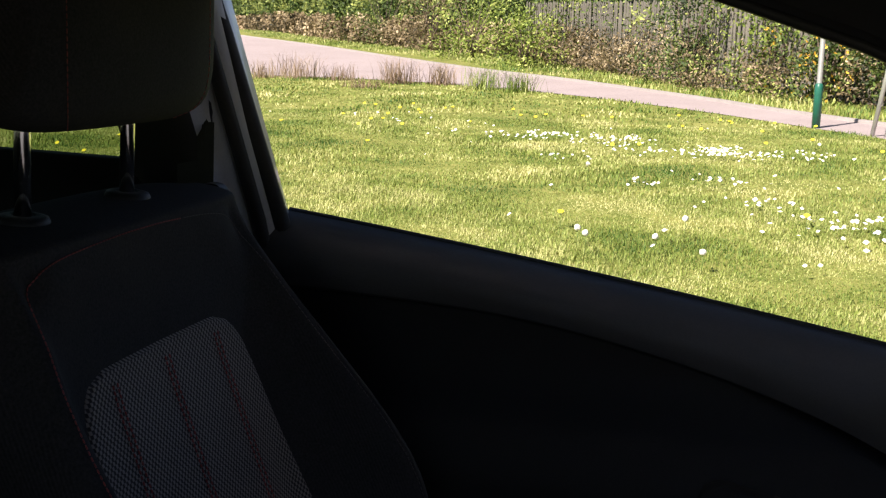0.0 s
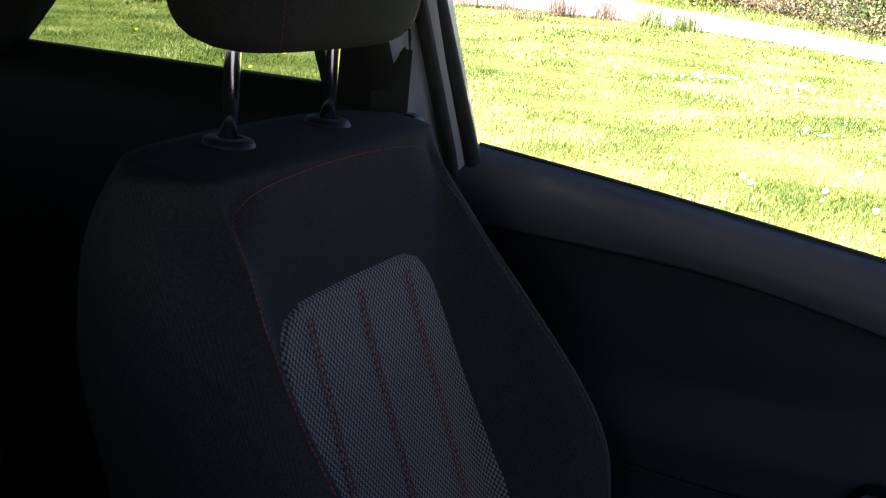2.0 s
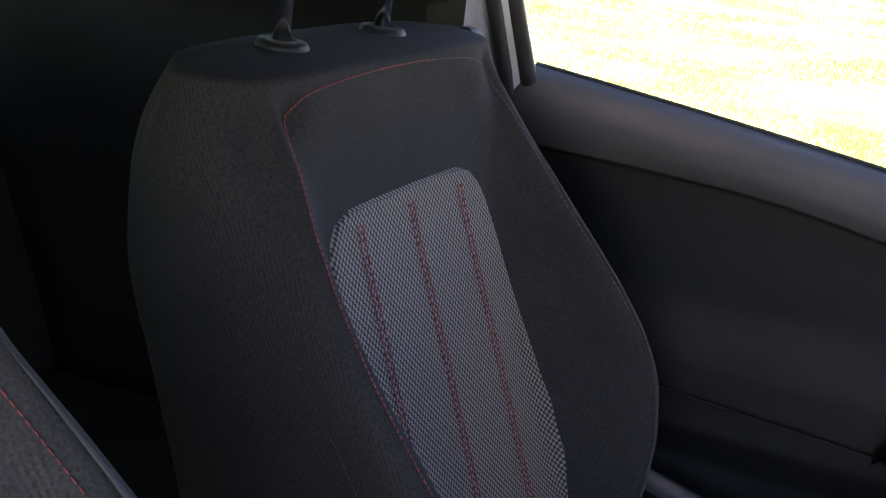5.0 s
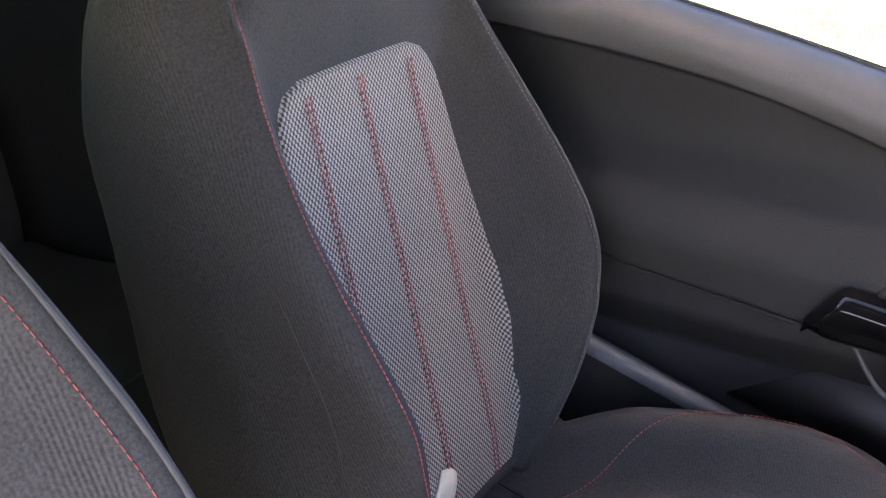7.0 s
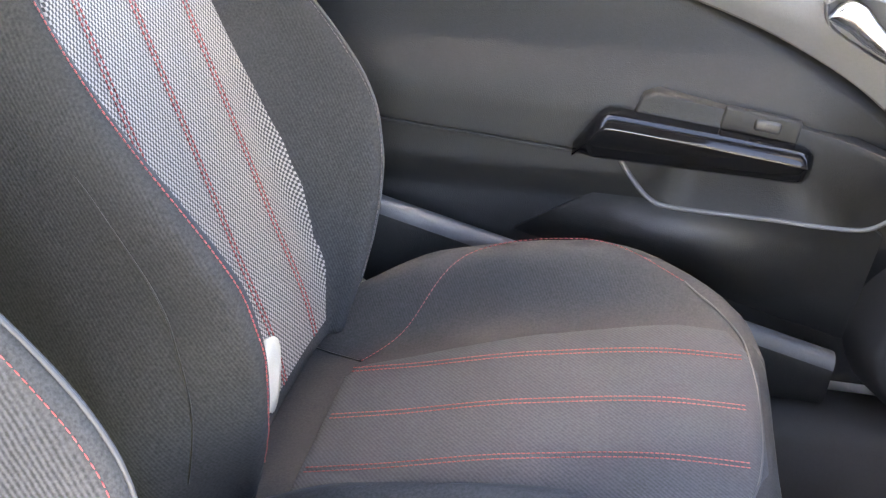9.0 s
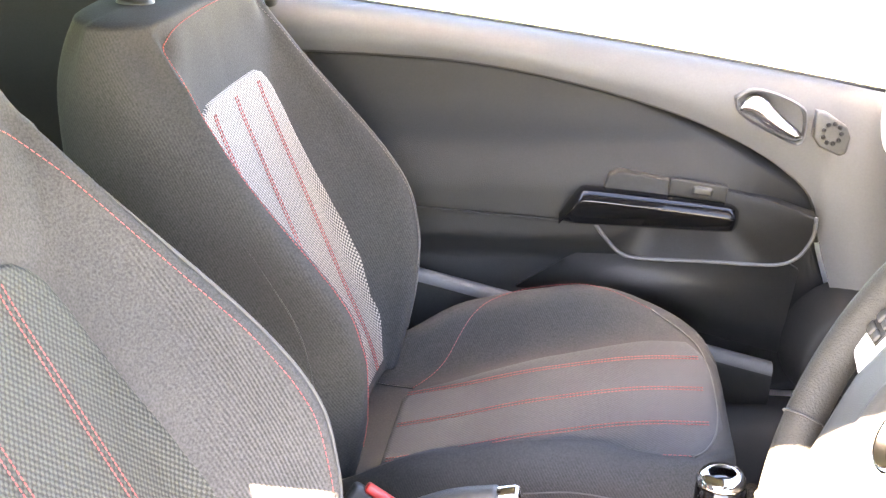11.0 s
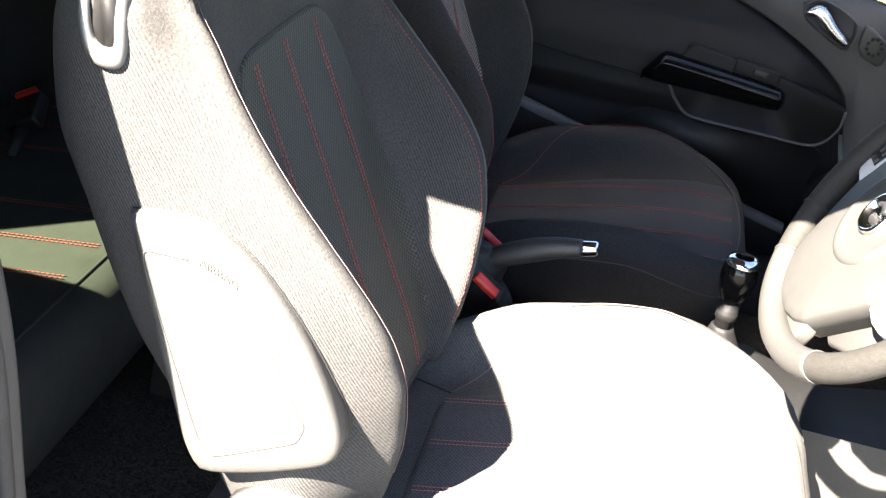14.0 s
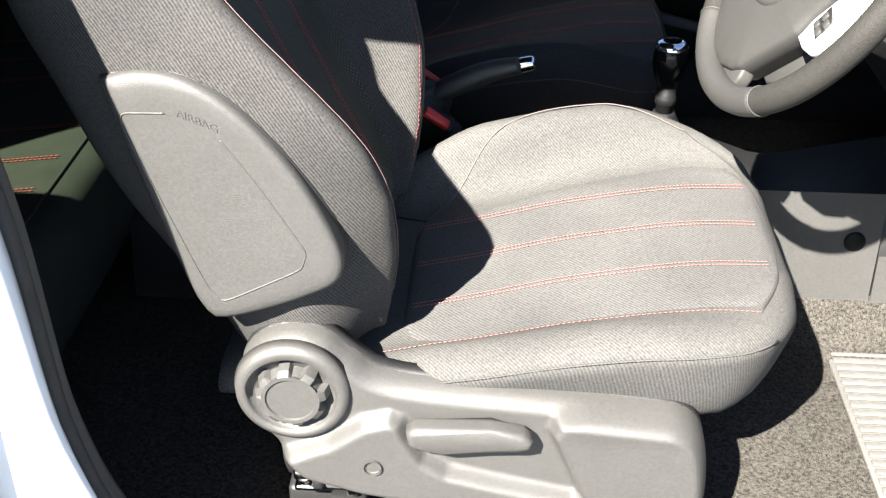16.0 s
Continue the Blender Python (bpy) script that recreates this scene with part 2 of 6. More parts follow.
def spline(points, n):
    """n points at even steps along a Catmull-Rom curve through the points."""
    p = np.array(points, float)
    p = np.vstack([2 * p[0] - p[1], p, 2 * p[-1] - p[-2]])
    out = []
    for i in range(1, len(p) - 2):
        a, b, c, d = p[i - 1:i + 3]
        for t in np.linspace(0, 1, 14, endpoint=False):
            out.append(0.5 * (2 * b + (c - a) * t + (2 * a - 5 * b + 4 * c - d) * t * t + (3 * b - a - 3 * c + d) * t ** 3))
    out.append(p[-2])
    out = np.array(out)
    s = np.concatenate([[0], np.cumsum(np.linalg.norm(np.diff(out, axis=0), axis=1))])
    u = np.linspace(0, s[-1], n)
    return np.stack([np.interp(u, s, out[:, k]) for k in range(out.shape[1])], 1)


def grid(rows, close_u=False, cap=False):
    """A skin over rows of points; close_u joins each row's ends."""
    bm = bmesh.new()
    vs = [[bm.verts.new(p) for p in row] for row in rows]
    n = len(rows[0])
    for a, b in zip(vs[:-1], vs[1:]):
        for i in range(n if close_u else n - 1):
            bm.faces.new((a[i], a[(i + 1) % n], b[(i + 1) % n], b[i]))
    uv = bm.loops.layers.uv.new("cloth")
    a = np.array(rows, float)
    if close_u:
        a = np.concatenate([a, a[:, :1]], 1)
    us = np.concatenate([np.zeros((len(a), 1)), np.cumsum(np.linalg.norm(np.diff(a, axis=1), axis=2), 1)], 1)
    us -= us[:, us.shape[1] // 2][:, None]
    vs_ = np.concatenate([[0], np.cumsum(np.linalg.norm(np.diff(a, axis=0), axis=2).mean(1))])
    place = {v: (i, j) for i, row in enumerate(vs) for j, v in enumerate(row)}
    for f in bm.faces:
        js = [place[l.vert][1] for l in f.loops]
        wrap = close_u and 0 in js and n - 1 in js
        for l in f.loops:
            i, j = place[l.vert]
            l[uv].uv = (us[i, n if wrap and j == 0 else j], vs_[i])
    if cap:
        bm.faces.new(vs[0])
        bm.faces.new(vs[-1][::-1])
    return bm


def curve(x, xs, ys):
    """A smooth line through the given points (monotone cubic)."""
    xs, ys = np.asarray(xs, float), np.asarray(ys, float)
    x = min(max(float(x), xs[0]), xs[-1])
    h = np.diff(xs)
    d = np.diff(ys) / h
    m = np.zeros(len(xs))
    for i in range(1, len(xs) - 1):
        if d[i - 1] * d[i] > 0:
            m[i] = 2 / (1 / d[i - 1] + 1 / d[i])
    m[0], m[-1] = d[0], d[-1]
    i = min(int(np.searchsorted(xs, x, "right")) - 1, len(h) - 1)
    t = (x - xs[i]) / h[i]
    return float((2 * t ** 3 - 3 * t ** 2 + 1) * ys[i] + (t ** 3 - 2 * t ** 2 + t) * h[i] * m[i] + (3 * t ** 2 - 2 * t ** 3) * ys[i + 1] + (t ** 3 - t ** 2) * h[i] * m[i + 1])


def tube(points, radius, sides=8, closed=False, bm=None, squash=1.0):
    """A round bar along the points."""
    bm = bm or bmesh.new()
    p = [Vector(q) for q in points]
    rings = []
    n = len(p)
    up = Vector((0.31, 0.17, 0.93)).normalized()
    for i, q in enumerate(p):
        d = (p[(i + 1) % n] - p[i - 1]) if closed else p[min(i + 1, n - 1)] - p[max(i - 1, 0)]
        d.normalize()
        side = d.cross(up).normalized()
        over = side.cross(d)
        r = radius[i] if isinstance(radius, (list, tuple, np.ndarray)) else radius
        rings.append([bm.verts.new(q + side * math.cos(k * math.tau / sides) * r + over * math.sin(k * math.tau / sides) * r * squash) for k in range(sides)])
    m = n if closed else n - 1
    for i in range(m):
        a, b = rings[i], rings[(i + 1) % n]
        for k in range(sides):
            bm.faces.new((a[k], a[(k + 1) % sides], b[(k + 1) % sides], b[k]))
    if not closed:
        bm.faces.new(rings[0][::-1])
        bm.faces.new(rings[-1])
    return bm


def box(size, at=(0, 0, 0), bevel=0.0, seg=2, bm=None, rot=None):
    one = bmesh.new()
    bmesh.ops.create_cube(one, size=1.0)
    bmesh.ops.scale(one, vec=size, verts=one.verts)
    if bevel:
        bmesh.ops.bevel(one, geom=one.edges[:], offset=bevel, segments=seg, affect="EDGES", profile=0.5)
    if rot:
        bmesh.ops.transform(one, matrix=rot, verts=one.verts)
    bmesh.ops.translate(one, vec=at, verts=one.verts)
    return merge(bm, one)


def merge(bm, one):
    if bm is None:
        return one
    me = bpy.data.meshes.new("join")
    one.to_mesh(me)
    bm.from_mesh(me)
    one.free()
    bpy.data.meshes.remove(me)
    return bm


def lathe(profile, axis="z", steps=32, at=(0, 0, 0), bm=None, rot=None):
    """A turned body from (radius, height) pairs."""
    rows = []
    for k in range(steps):
        a = k * math.tau / steps
        rows.append([(r * math.cos(a), r * math.sin(a), h) for r, h in profile])
    rows.append(rows[0])
    one = grid(rows)
    bmesh.ops.remove_doubles(one, verts=one.verts, dist=1e-6)
    if axis == "y":
        bmesh.ops.rotate(one, matrix=Matrix.Rotation(radians(90), 3, "X"), verts=one.verts)
    if axis == "x":
        bmesh.ops.rotate(one, matrix=Matrix.Rotation(radians(90), 3, "Y"), verts=one.verts)
    if rot:
        bmesh.ops.transform(one, matrix=rot, verts=one.verts)
    bmesh.ops.translate(one, vec=at, verts=one.verts)
    return merge(bm, one)


def slab(outline, plane, lo, hi, bevel=0.0, seg=2, bm=None):
    """An outline in the xz, xy or yz plane, drawn out from lo to hi along the third axis."""
    one = bmesh.new()
    def at(p, h):
        a, b = p
        return {"xz": (a, h, b), "xy": (a, b, h), "yz": (h, a, b)}[plane]
    va = [one.verts.new(at(p, lo)) for p in outline]
    vb = [one.verts.new(at(p, hi)) for p in outline]
    fa, fb = one.faces.new(va), one.faces.new(vb[::-1])
    n = len(outline)
    for i in range(n):
        one.faces.new((va[i], vb[i], vb[(i + 1) % n], va[(i + 1) % n]))
    if bevel:
        edges = list(set(fa.edges) | set(fb.edges))
        bmesh.ops.bevel(one, geom=edges, offset=bevel, segments=seg, affect="EDGES", profile=0.5)
    return merge(bm, one)


def stitches(points, length, gap, radius, bm=None, normal=None):
    """Short raised threads along a line."""
    bm = bm or bmesh.new()
    p = np.array(points, float)
    s = np.concatenate([[0], np.cumsum(np.linalg.norm(np.diff(p, axis=0), axis=1))])
    u = 0.0
    while u + length < s[-1]:
        a, b = [Vector([np.interp(v, s, p[:, k]) for k in range(3)]) for v in (u, u + length)]
        tube([a, (a + b) / 2 + Vector(normal or (0, 0, 0)) * radius * 0.5, b], [radius * 0.6, radius, radius * 0.6], 5, bm=bm)
        u += length + gap
    return bm


def smoothstep(a, b, x):
    t = np.clip((x - a) / (b - a), 0, 1)
    return t * t * (3 - 2 * t)

# tinted glass of the screens and rear side windows
TINT = GLASS.copy()
TINT.name = "tinted_glass"
for n_ in TINT.node_tree.nodes:
    if n_.type == "BSDF_TRANSPARENT":
        n_.inputs[0].default_value = (0.27, 0.34, 0.25, 1)


# ---- outside ----
def rise(y):
    """The lawn climbs gently away from the car."""
    return 0.02 * max(0.0, y - 5.0) if y < 60 else 1.1 + 0.004 * (y - 60)


def leafy(name, dark, mid, light):
    """Leaves and blades: each one its own shade."""
    m = material(name, mid, 0.6, spec=0.3)
    geo = m.node_tree.nodes.new("ShaderNodeNewGeometry")
    ramp = m.node_tree.nodes.new("ShaderNodeValToRGB")
    ramp.color_ramp.elements[0].color, ramp.color_ramp.elements[1].color = (*dark, 1), (*light, 1)
    ramp.color_ramp.elements.new(0.5).color = (*mid, 1)
    tc = m.node_tree.nodes.new("ShaderNodeTexCoord")
    big = node(m, "ShaderNodeTexNoise", Scale=0.9, Detail=3.0)
    wire(m, tc.outputs["Object"], big.inputs["Vector"])
    mix = m.node_tree.nodes.new("ShaderNodeMath")
    mix.operation = "MULTIPLY_ADD"
    mix.inputs[1].default_value = 0.55
    off = m.node_tree.nodes.new("ShaderNodeMath")
    off.operation = "MULTIPLY_ADD"
    off.inputs[1].default_value, off.inputs[2].default_value = 2.3, -0.93
    wire(m, big.outputs[0], off.inputs[0])
    wire(m, geo.outputs["Random Per Island"], mix.inputs[0])
    wire(m, off.outputs[0], mix.inputs[2])
    wire(m, mix.outputs[0], ramp.inputs[0])
    p = m.node_tree.nodes["Principled BSDF"]
    wire(m, ramp.outputs[0], p.inputs["Base Color"])
    p.inputs["Subsurface Weight"].default_value = 0.0
    return m


def mesh_from(name, verts, faces, mat):
    me = bpy.data.meshes.new(name)
    me.from_pydata(verts.tolist(), [], faces.tolist())
    me.materials.append(mat)
    me.update()
    return new(name, me)


def blades(points, height, width, lean, rng):
    """Bent grass blades, each of two triangles and a tip."""
    n = len(points)
    ang = rng.uniform(0, math.tau, n)
    side = np.stack([np.cos(ang), np.sin(ang), np.zeros(n)], 1) * width[:, None]
    fall = np.stack([-np.sin(ang), np.cos(ang), np.zeros(n)], 1) * (lean * height)[:, None]
    up = np.zeros((n, 3))
    up[:, 2] = height
    a, b = points - side, points + side
    c, d = points + up * 0.6 + fall * 0.35 - side * 0.7, points + up * 0.6 + fall * 0.35 + side * 0.7
    e = points + up + fall
    v = np.stack([a, b, c, d, e], 1).reshape(-1, 3)
    k = np.arange(n)[:, None] * 5
    f = np.concatenate([k + [0, 1, 3], k + [0, 3, 2], k + [2, 3, 4]])
    return v, f


def leaves(points, size, rng):
    """Small pointed leaves turned every way."""
    n = len(points)
    d = rng.normal(size=(n, 3))
    d /= np.linalg.norm(d, axis=1)[:, None]
    e = np.cross(d, rng.normal(size=(n, 3)))
    e /= np.linalg.norm(e, axis=1)[:, None]
    s = size[:, None]
    v = np.stack([points - d * s, points + e * s * 0.45, points + d * s, points - e * s * 0.45], 1).reshape(-1, 3)
    k = np.arange(n)[:, None] * 4
    return v, np.concatenate([k + [0, 1, 2], k + [0, 2, 3]])


rng = np.random.default_rng(5)
EARTH = vary(material("lawn", (0.13, 0.17, 0.04), 0.9, spec=0.1), (0.085, 0.125, 0.022), (0.30, 0.29, 0.09), 2.2, 40, 1.0, 60, lo=0.36, hi=0.64)
ROAD = vary(material("pale_asphalt", (0.33, 0.29, 0.27), 0.9), (0.30, 0.245, 0.24), (0.39, 0.325, 0.32), 0.8, 30, 0.5, 80)
KERB = vary(material("kerb_stone", (0.42, 0.38, 0.35), 0.85), (0.26, 0.235, 0.22), (0.35, 0.32, 0.30), 4)
LINE = vary(material("road_paint", (0.75, 0.74, 0.72), 0.7), (0.62, 0.6, 0.58), (0.8, 0.79, 0.77), 6)
BLADE = leafy("grass_blades", (0.036, 0.095, 0.013), (0.205, 0.258, 0.050), (0.56, 0.525, 0.24))
STRAW = leafy("dry_grass", (0.10, 0.065, 0.042), (0.24, 0.165, 0.105), (0.42, 0.33, 0.22))
LEAF = leafy("hedge_leaves", (0.012, 0.026, 0.006), (0.060, 0.100, 0.018), (0.36, 0.40, 0.11))
LIME = leafy("lime_leaves", (0.04, 0.07, 0.010), (0.17, 0.23, 0.035), (0.46, 0.50, 0.14))
BRAMBLE = leafy("bramble_leaves", (0.022, 0.022, 0.010), (0.17, 0.125, 0.065), (0.52, 0.41, 0.26))
BARK = vary(material("bark", (0.10, 0.075, 0.05), 0.9), (0.07, 0.05, 0.035), (0.16, 0.12, 0.09), 8, 60, 0.5, 60)
PALE = vary(material("weathered_pales", (0.38, 0.35, 0.30), 0.85), (0.09, 0.083, 0.068), (0.21, 0.19, 0.155), 3, 40)
WHITE_PETAL = material("white_petals", (0.85, 0.83, 0.80), 0.7)
YELLOW_PETAL = material("yellow_petals", (0.80, 0.62, 0.03), 0.7)
SEED = material("seed_fluff", (0.72, 0.70, 0.64), 0.9)
STEM = material("flower_stems", (0.12, 0.18, 0.04), 0.7)

ys = [-400, -60, -10, -3, 0, 3, 5, 7, 9, 12, 15, 18, 22, 26, 30, 36, 44, 60, 90, 200, 900]
xs = [-900, -200, -80, -40, -20, -10, -5, 0, 5, 10, 20, 40, 90, 300, 900]
tagged(part("ground", grid([[(x, y, rise(y)) for x in xs] for y in ys]), EARTH), "sunlit green lawn dotted with wild flowers", "ground", kind="structure")
# unseen ground beside the car, added as asphalt for neutral, low bounced light
ASPHALT = vary(material("asphalt", (0.05, 0.05, 0.05), 0.9), (0.036, 0.036, 0.036), (0.062, 0.061, 0.060), 2, 60, 0.5, 120)
tagged(part("pavement", grid([[(x, y, 0.006) for y in (-9, -4, 0, 1.6)] for x in (-30, -8, 0, 8, 30)]), ASPHALT), "assumed dark asphalt under the car, out of view", "pavement", kind="structure")

# road across the lawn, with a kerb and a painted line
near = spline([(-30, 30.5), (-16, 23.2), (-10.3, 21.2), (-6.8, 20.9), (-3.4, 19.1), (-1.8, 17.7), (-0.4, 16.2), (0.9, 14.5), (3.2, 11.3), (9, 3)], 60)
far = spline([(-46, 84), (-28.7, 57), (-16.6, 40.6), (-10.1, 31.3), (-6.2, 25.9), (-3.6, 22.9), (-0.5, 18.6), (0.75, 16.6), (3.6, 13.0), (11, 4)], 60)
tagged(part("road", grid([[(n[0] + (f[0] - n[0]) * k, n[1] + (f[1] - n[1]) * k, rise(n[1] + (f[1] - n[1]) * k) + 0.006) for k in np.linspace(0, 1, 6)] for n, f in zip(near, far)]), ROAD), "pale pinkish grey road beyond the lawn", "road", kind="structure")
rows = []
for f in far:
    z = rise(f[1])
    rows.append([(f[0] - 0.02, f[1] - 0.02, z), (f[0] - 0.02, f[1] - 0.02, z + 0.05), (f[0] + 0.04, f[1] + 0.07, z + 0.05), (f[0] + 0.07, f[1] + 0.12, z)])
tagged(part("kerb", grid(rows), KERB, smooth=False), "pale stone kerb along the road", "kerb", kind="structure")
mid = [(n[0] * 0.72 + f[0] * 0.28, n[1] * 0.72 + f[1] * 0.28) for n, f in zip(near, far)][:22]
tagged(part("road_line", grid([[(x, y, rise(y) + 0.011), (x + 0.03, y + 0.14, rise(y + 0.14) + 0.011)] for x, y in mid]), LINE), "white painted edge line on the road", "road marking", kind="structure")

# lawn blades: thick and fine close by, sparse further off
def lawn_points(n, y0, y1):
    y = y0 + (y1 - y0) * rng.random(n) ** 0.85
    x = rng.uniform(-1.05, 0.28, n) * (y + 1.0)
    return np.stack([x, y, [rise(v) for v in y]], 1)


def off_road(p):
    edge = np.interp(p[:, 0], near[:, 0], near[:, 1])
    return p[p[:, 1] < edge + 0.03 + 0.12 * np.sin(p[:, 0] * 5.1) * np.sin(p[:, 0] * 1.7)]


vs, fs, base = [], [], 0
for n, y0, y1, h0, h1, w in ((250000, 3.2, 8.0, 0.012, 0.040, 0.0021), (170000, 8.0, 14.0, 0.015, 0.044, 0.0035), (60000, 14.0, 24.0, 0.02, 0.055, 0.009)):
    p = off_road(lawn_points(n, y0, y1))
    patch = 0.75 + 0.5 * np.sin(p[:, 0] * 2.1 + 1.3 * np.sin(p[:, 1] * 1.7)) * np.sin(p[:, 1] * 1.9)
    v, f = blades(p, rng.uniform(h0, h1, len(p)) * patch, np.full(len(p), w) * rng.uniform(0.7, 1.3, len(p)), rng.uniform(0.2, 1.3, len(p)), rng)
    vs.append(v)
    fs.append(f + base)
    base += len(v)
tagged(mesh_from("grass", np.concatenate(vs), np.concatenate(fs), BLADE), "uneven sunlit lawn grass", "grass", kind="stuff")


# flowers
def daisy_mesh(points, mat_name, r):
    v, f = [], []
    for i, (x, y, z) in enumerate(points):
        tip = Vector((rng.normal() * 0.35, -0.45 + rng.normal() * 0.3, 1)).normalized()
        a = tip.orthogonal().normalized()
        b = tip.cross(a)
        k = len(v)
        v.append(tuple(Vector((x, y, z)) + tip * r * 0.25))
        s = r * rng.uniform(0.7, 1.25)
        for j in range(8):
            t = j * math.tau / 8
            v.append(tuple(Vector((x, y, z)) + (a * math.cos(t) + b * math.sin(t)) * s * (1.0 if j % 2 else 0.78)))
        f += [(k, k + 1 + j, k + 1 + (j + 1) % 8) for j in range(8)]
    return np.array(v), np.array(f)


def scatter(centres):
    pts = []
    for cx, cy, n, sx, sy in centres:
        x, y = rng.normal(cx, sx, n), rng.normal(cy, sy, n)
        pts += [(a, b, rise(b) + rng.uniform(0.06, 0.10)) for a, b in zip(x, y)]
    return pts


white = scatter([(-1.95, 11.5, 55, 0.22, 0.18), (-1.2, 11.1, 26, 0.2, 0.25), (-1.0, 11.5, 24, 0.14, 0.15), (-0.4, 10.5, 40, 0.26, 0.15), (-0.04, 10.8, 44, 0.16, 0.14), (0.4, 10.5, 36, 0.22, 0.15), (0.75, 10.7, 20, 0.2, 0.15), (-1.4, 9.75, 10, 0.15, 0.12),
                 (0.46, 7.65, 12, 0.10, 0.08), (1.0, 7.1, 26, 0.14, 0.25), (0.73, 7.1, 9, 0.1, 0.12), (-0.53, 8.3, 8, 0.1, 0.1), (0.18, 8.6, 10, 0.15, 0.12), (1.1, 6.3, 14, 0.12, 0.25), (-3.0, 11.5, 12, 0.5, 0.4), (-4.0, 12.6, 14, 0.7, 0.5), (0.0, 9.0, 30, 1.2, 1.6), (0.5, 6.2, 14, 0.4, 0.5)])
v, f = daisy_mesh(white, "white", 0.0155)
tagged(mesh_from("daisies", v, f, WHITE_PETAL), "white daisies in loose drifts on the lawn", "flowers", kind="stuff")


def dandelion(x, y, puff, s=1.0):
    z = rise(y)
    ob = thing("dandelion_clock" if puff else "dandelion", "white dandelion seed head on the lawn" if puff else "yellow dandelion on the lawn", "flower", (x, y, z), "lawn dandelions")
    h = 0.10 + 0.05 * rng.random()
    part("stem", tube([(0, 0, 0), (0.004, -0.003, h * 0.6), (0.002, -0.008, h)], 0.0022, 5), STEM, ob)
    if puff:
        bm = bmesh.new()
        bmesh.ops.create_icosphere(bm, subdivisions=2, radius=0.019 * s)
        for vv in bm.verts:
            vv.co *= 1 + rng.uniform(-0.12, 0.10)
        bmesh.ops.translate(bm, vec=(0.002, -0.008, h + 0.018), verts=bm.verts)
        part("seed_head", bm, SEED, ob, smooth=False)
    else:
        part("flower_head", lathe([(0.0, 0.0), (0.010, 0.002), (0.019 * s, 0.006), (0.021 * s, 0.010), (0.014, 0.012), (0.0, 0.010)], "z", 14, (0.002, -0.008, h), rot=Matrix.Rotation(radians(rng.uniform(15, 45)), 4, "X")), YELLOW_PETAL, ob, smooth=False)
    return ob


for x, y in ((-0.64, 5.98), (-0.56, 5.76), (-0.05, 6.37), (-0.18, 5.86), (0.10, 5.55), (-0.98, 8.6)):
    dandelion(x, y, True)
for x, y in [(-4.5, 13.5), (-3.85, 13.3), (-3.9, 11.2), (-4.9, 11.4), (-0.84, 6.56), (0.66, 6.76), (-1.76, 13.3), (-3.26, 9.7), (-7.9, 9.8), (-5.7, 8.3), (-5.5, 9.0), (-5.3, 8.1)] + [(rng.uniform(-4.8, -2.2), rng.uniform(11.5, 14.5)) for _ in range(16)] + [(rng.uniform(-1.5, 1.6), rng.uniform(9.5, 14.0)) for _ in range(16)]:
    dandelion(x, y, False, 0.95)

# tall tufts by the road
for x, y, n, h, w, dry in ((-9.3, 20.3, 90, 0.55, 0.5, 1), (-8.6, 20.6, 90, 0.75, 0.45, 1), (-6.5, 18.6, 70, 0.30, 0.35, 1), (-6.3, 20.0, 110, 0.75, 0.40, 1), (-5.5, 20.1, 80, 0.65, 0.28, 1), (-4.5, 19.3, 100, 0.62, 0.30, 0), (-3.75, 18.9, 100, 0.60, 0.28, 0), (-7.6, 20.4, 70, 0.5, 0.4, 1)):
    p = np.stack([rng.normal(x, w * 0.5, n * 2), rng.normal(y, w * 0.4, n * 2), np.full(n * 2, rise(y))], 1)
    v, f = blades(p, rng.uniform(0.3, 1.0, n * 2) * h * 0.8, np.full(n * 2, 0.0050), rng.uniform(0.05, 1.2, n * 2), rng)
    tagged(mesh_from("grass_tuft", v, f, STRAW if dry else BLADE), "tall dry grass tuft at the roadside" if dry else "tall green grass tuft at the roadside", "grass tuft", group="roadside tufts", kind="stuff")

# bank of brambles, fence and hedge behind the road
line = spline([(-60, 105), (-45, 88), (-20.6, 50), (-12.4, 38.5), (-7.0, 32.0), (-2.4, 22.6), (-0.1, 19.2), (1.4, 17.6), (4.2, 14.4), (12, 5)], 200)
nor = np.gradient(line, axis=0)
nor = np.stack([-nor[:, 1], nor[:, 0]], 1)
nor /= np.linalg.norm(nor, axis=1)[:, None]
nor *= np.sign(nor[:, 1:2])


def along(n, lo=0.10, hi=0.97):
    u = rng.uniform(lo, hi, n) ** 1.0 * (len(line) - 1)
    i = np.clip(u.astype(int), 0, len(line) - 2)
    k = (u - i)[:, None]
    return line[i] * (1 - k) + line[i + 1] * k, nor[i], u


def mass(n, depth0, depth1, h0, h1, size0, size1, wob):
    q, m, u = along(n)
    top = h0 + (h1 - h0) * rng.random(n) ** 0.7
    top *= 0.75 + wob * np.sin(u * 0.9) * np.sin(u * 0.31 + 1) + 0.25 * np.sin(u * 2.3)
    d = rng.uniform(depth0, depth1, n) + 0.3 * np.sin(u * 1.7)
    p = np.stack([q[:, 0] + m[:, 0] * d, q[:, 1] + m[:, 1] * d, [rise(b) for b in q[:, 1]] + top], 1)
    near_k = np.clip(q[:, 1] / 25.0, 0.8, 2.2)
    return leaves(p, rng.uniform(size0, size1, n) * near_k, rng)


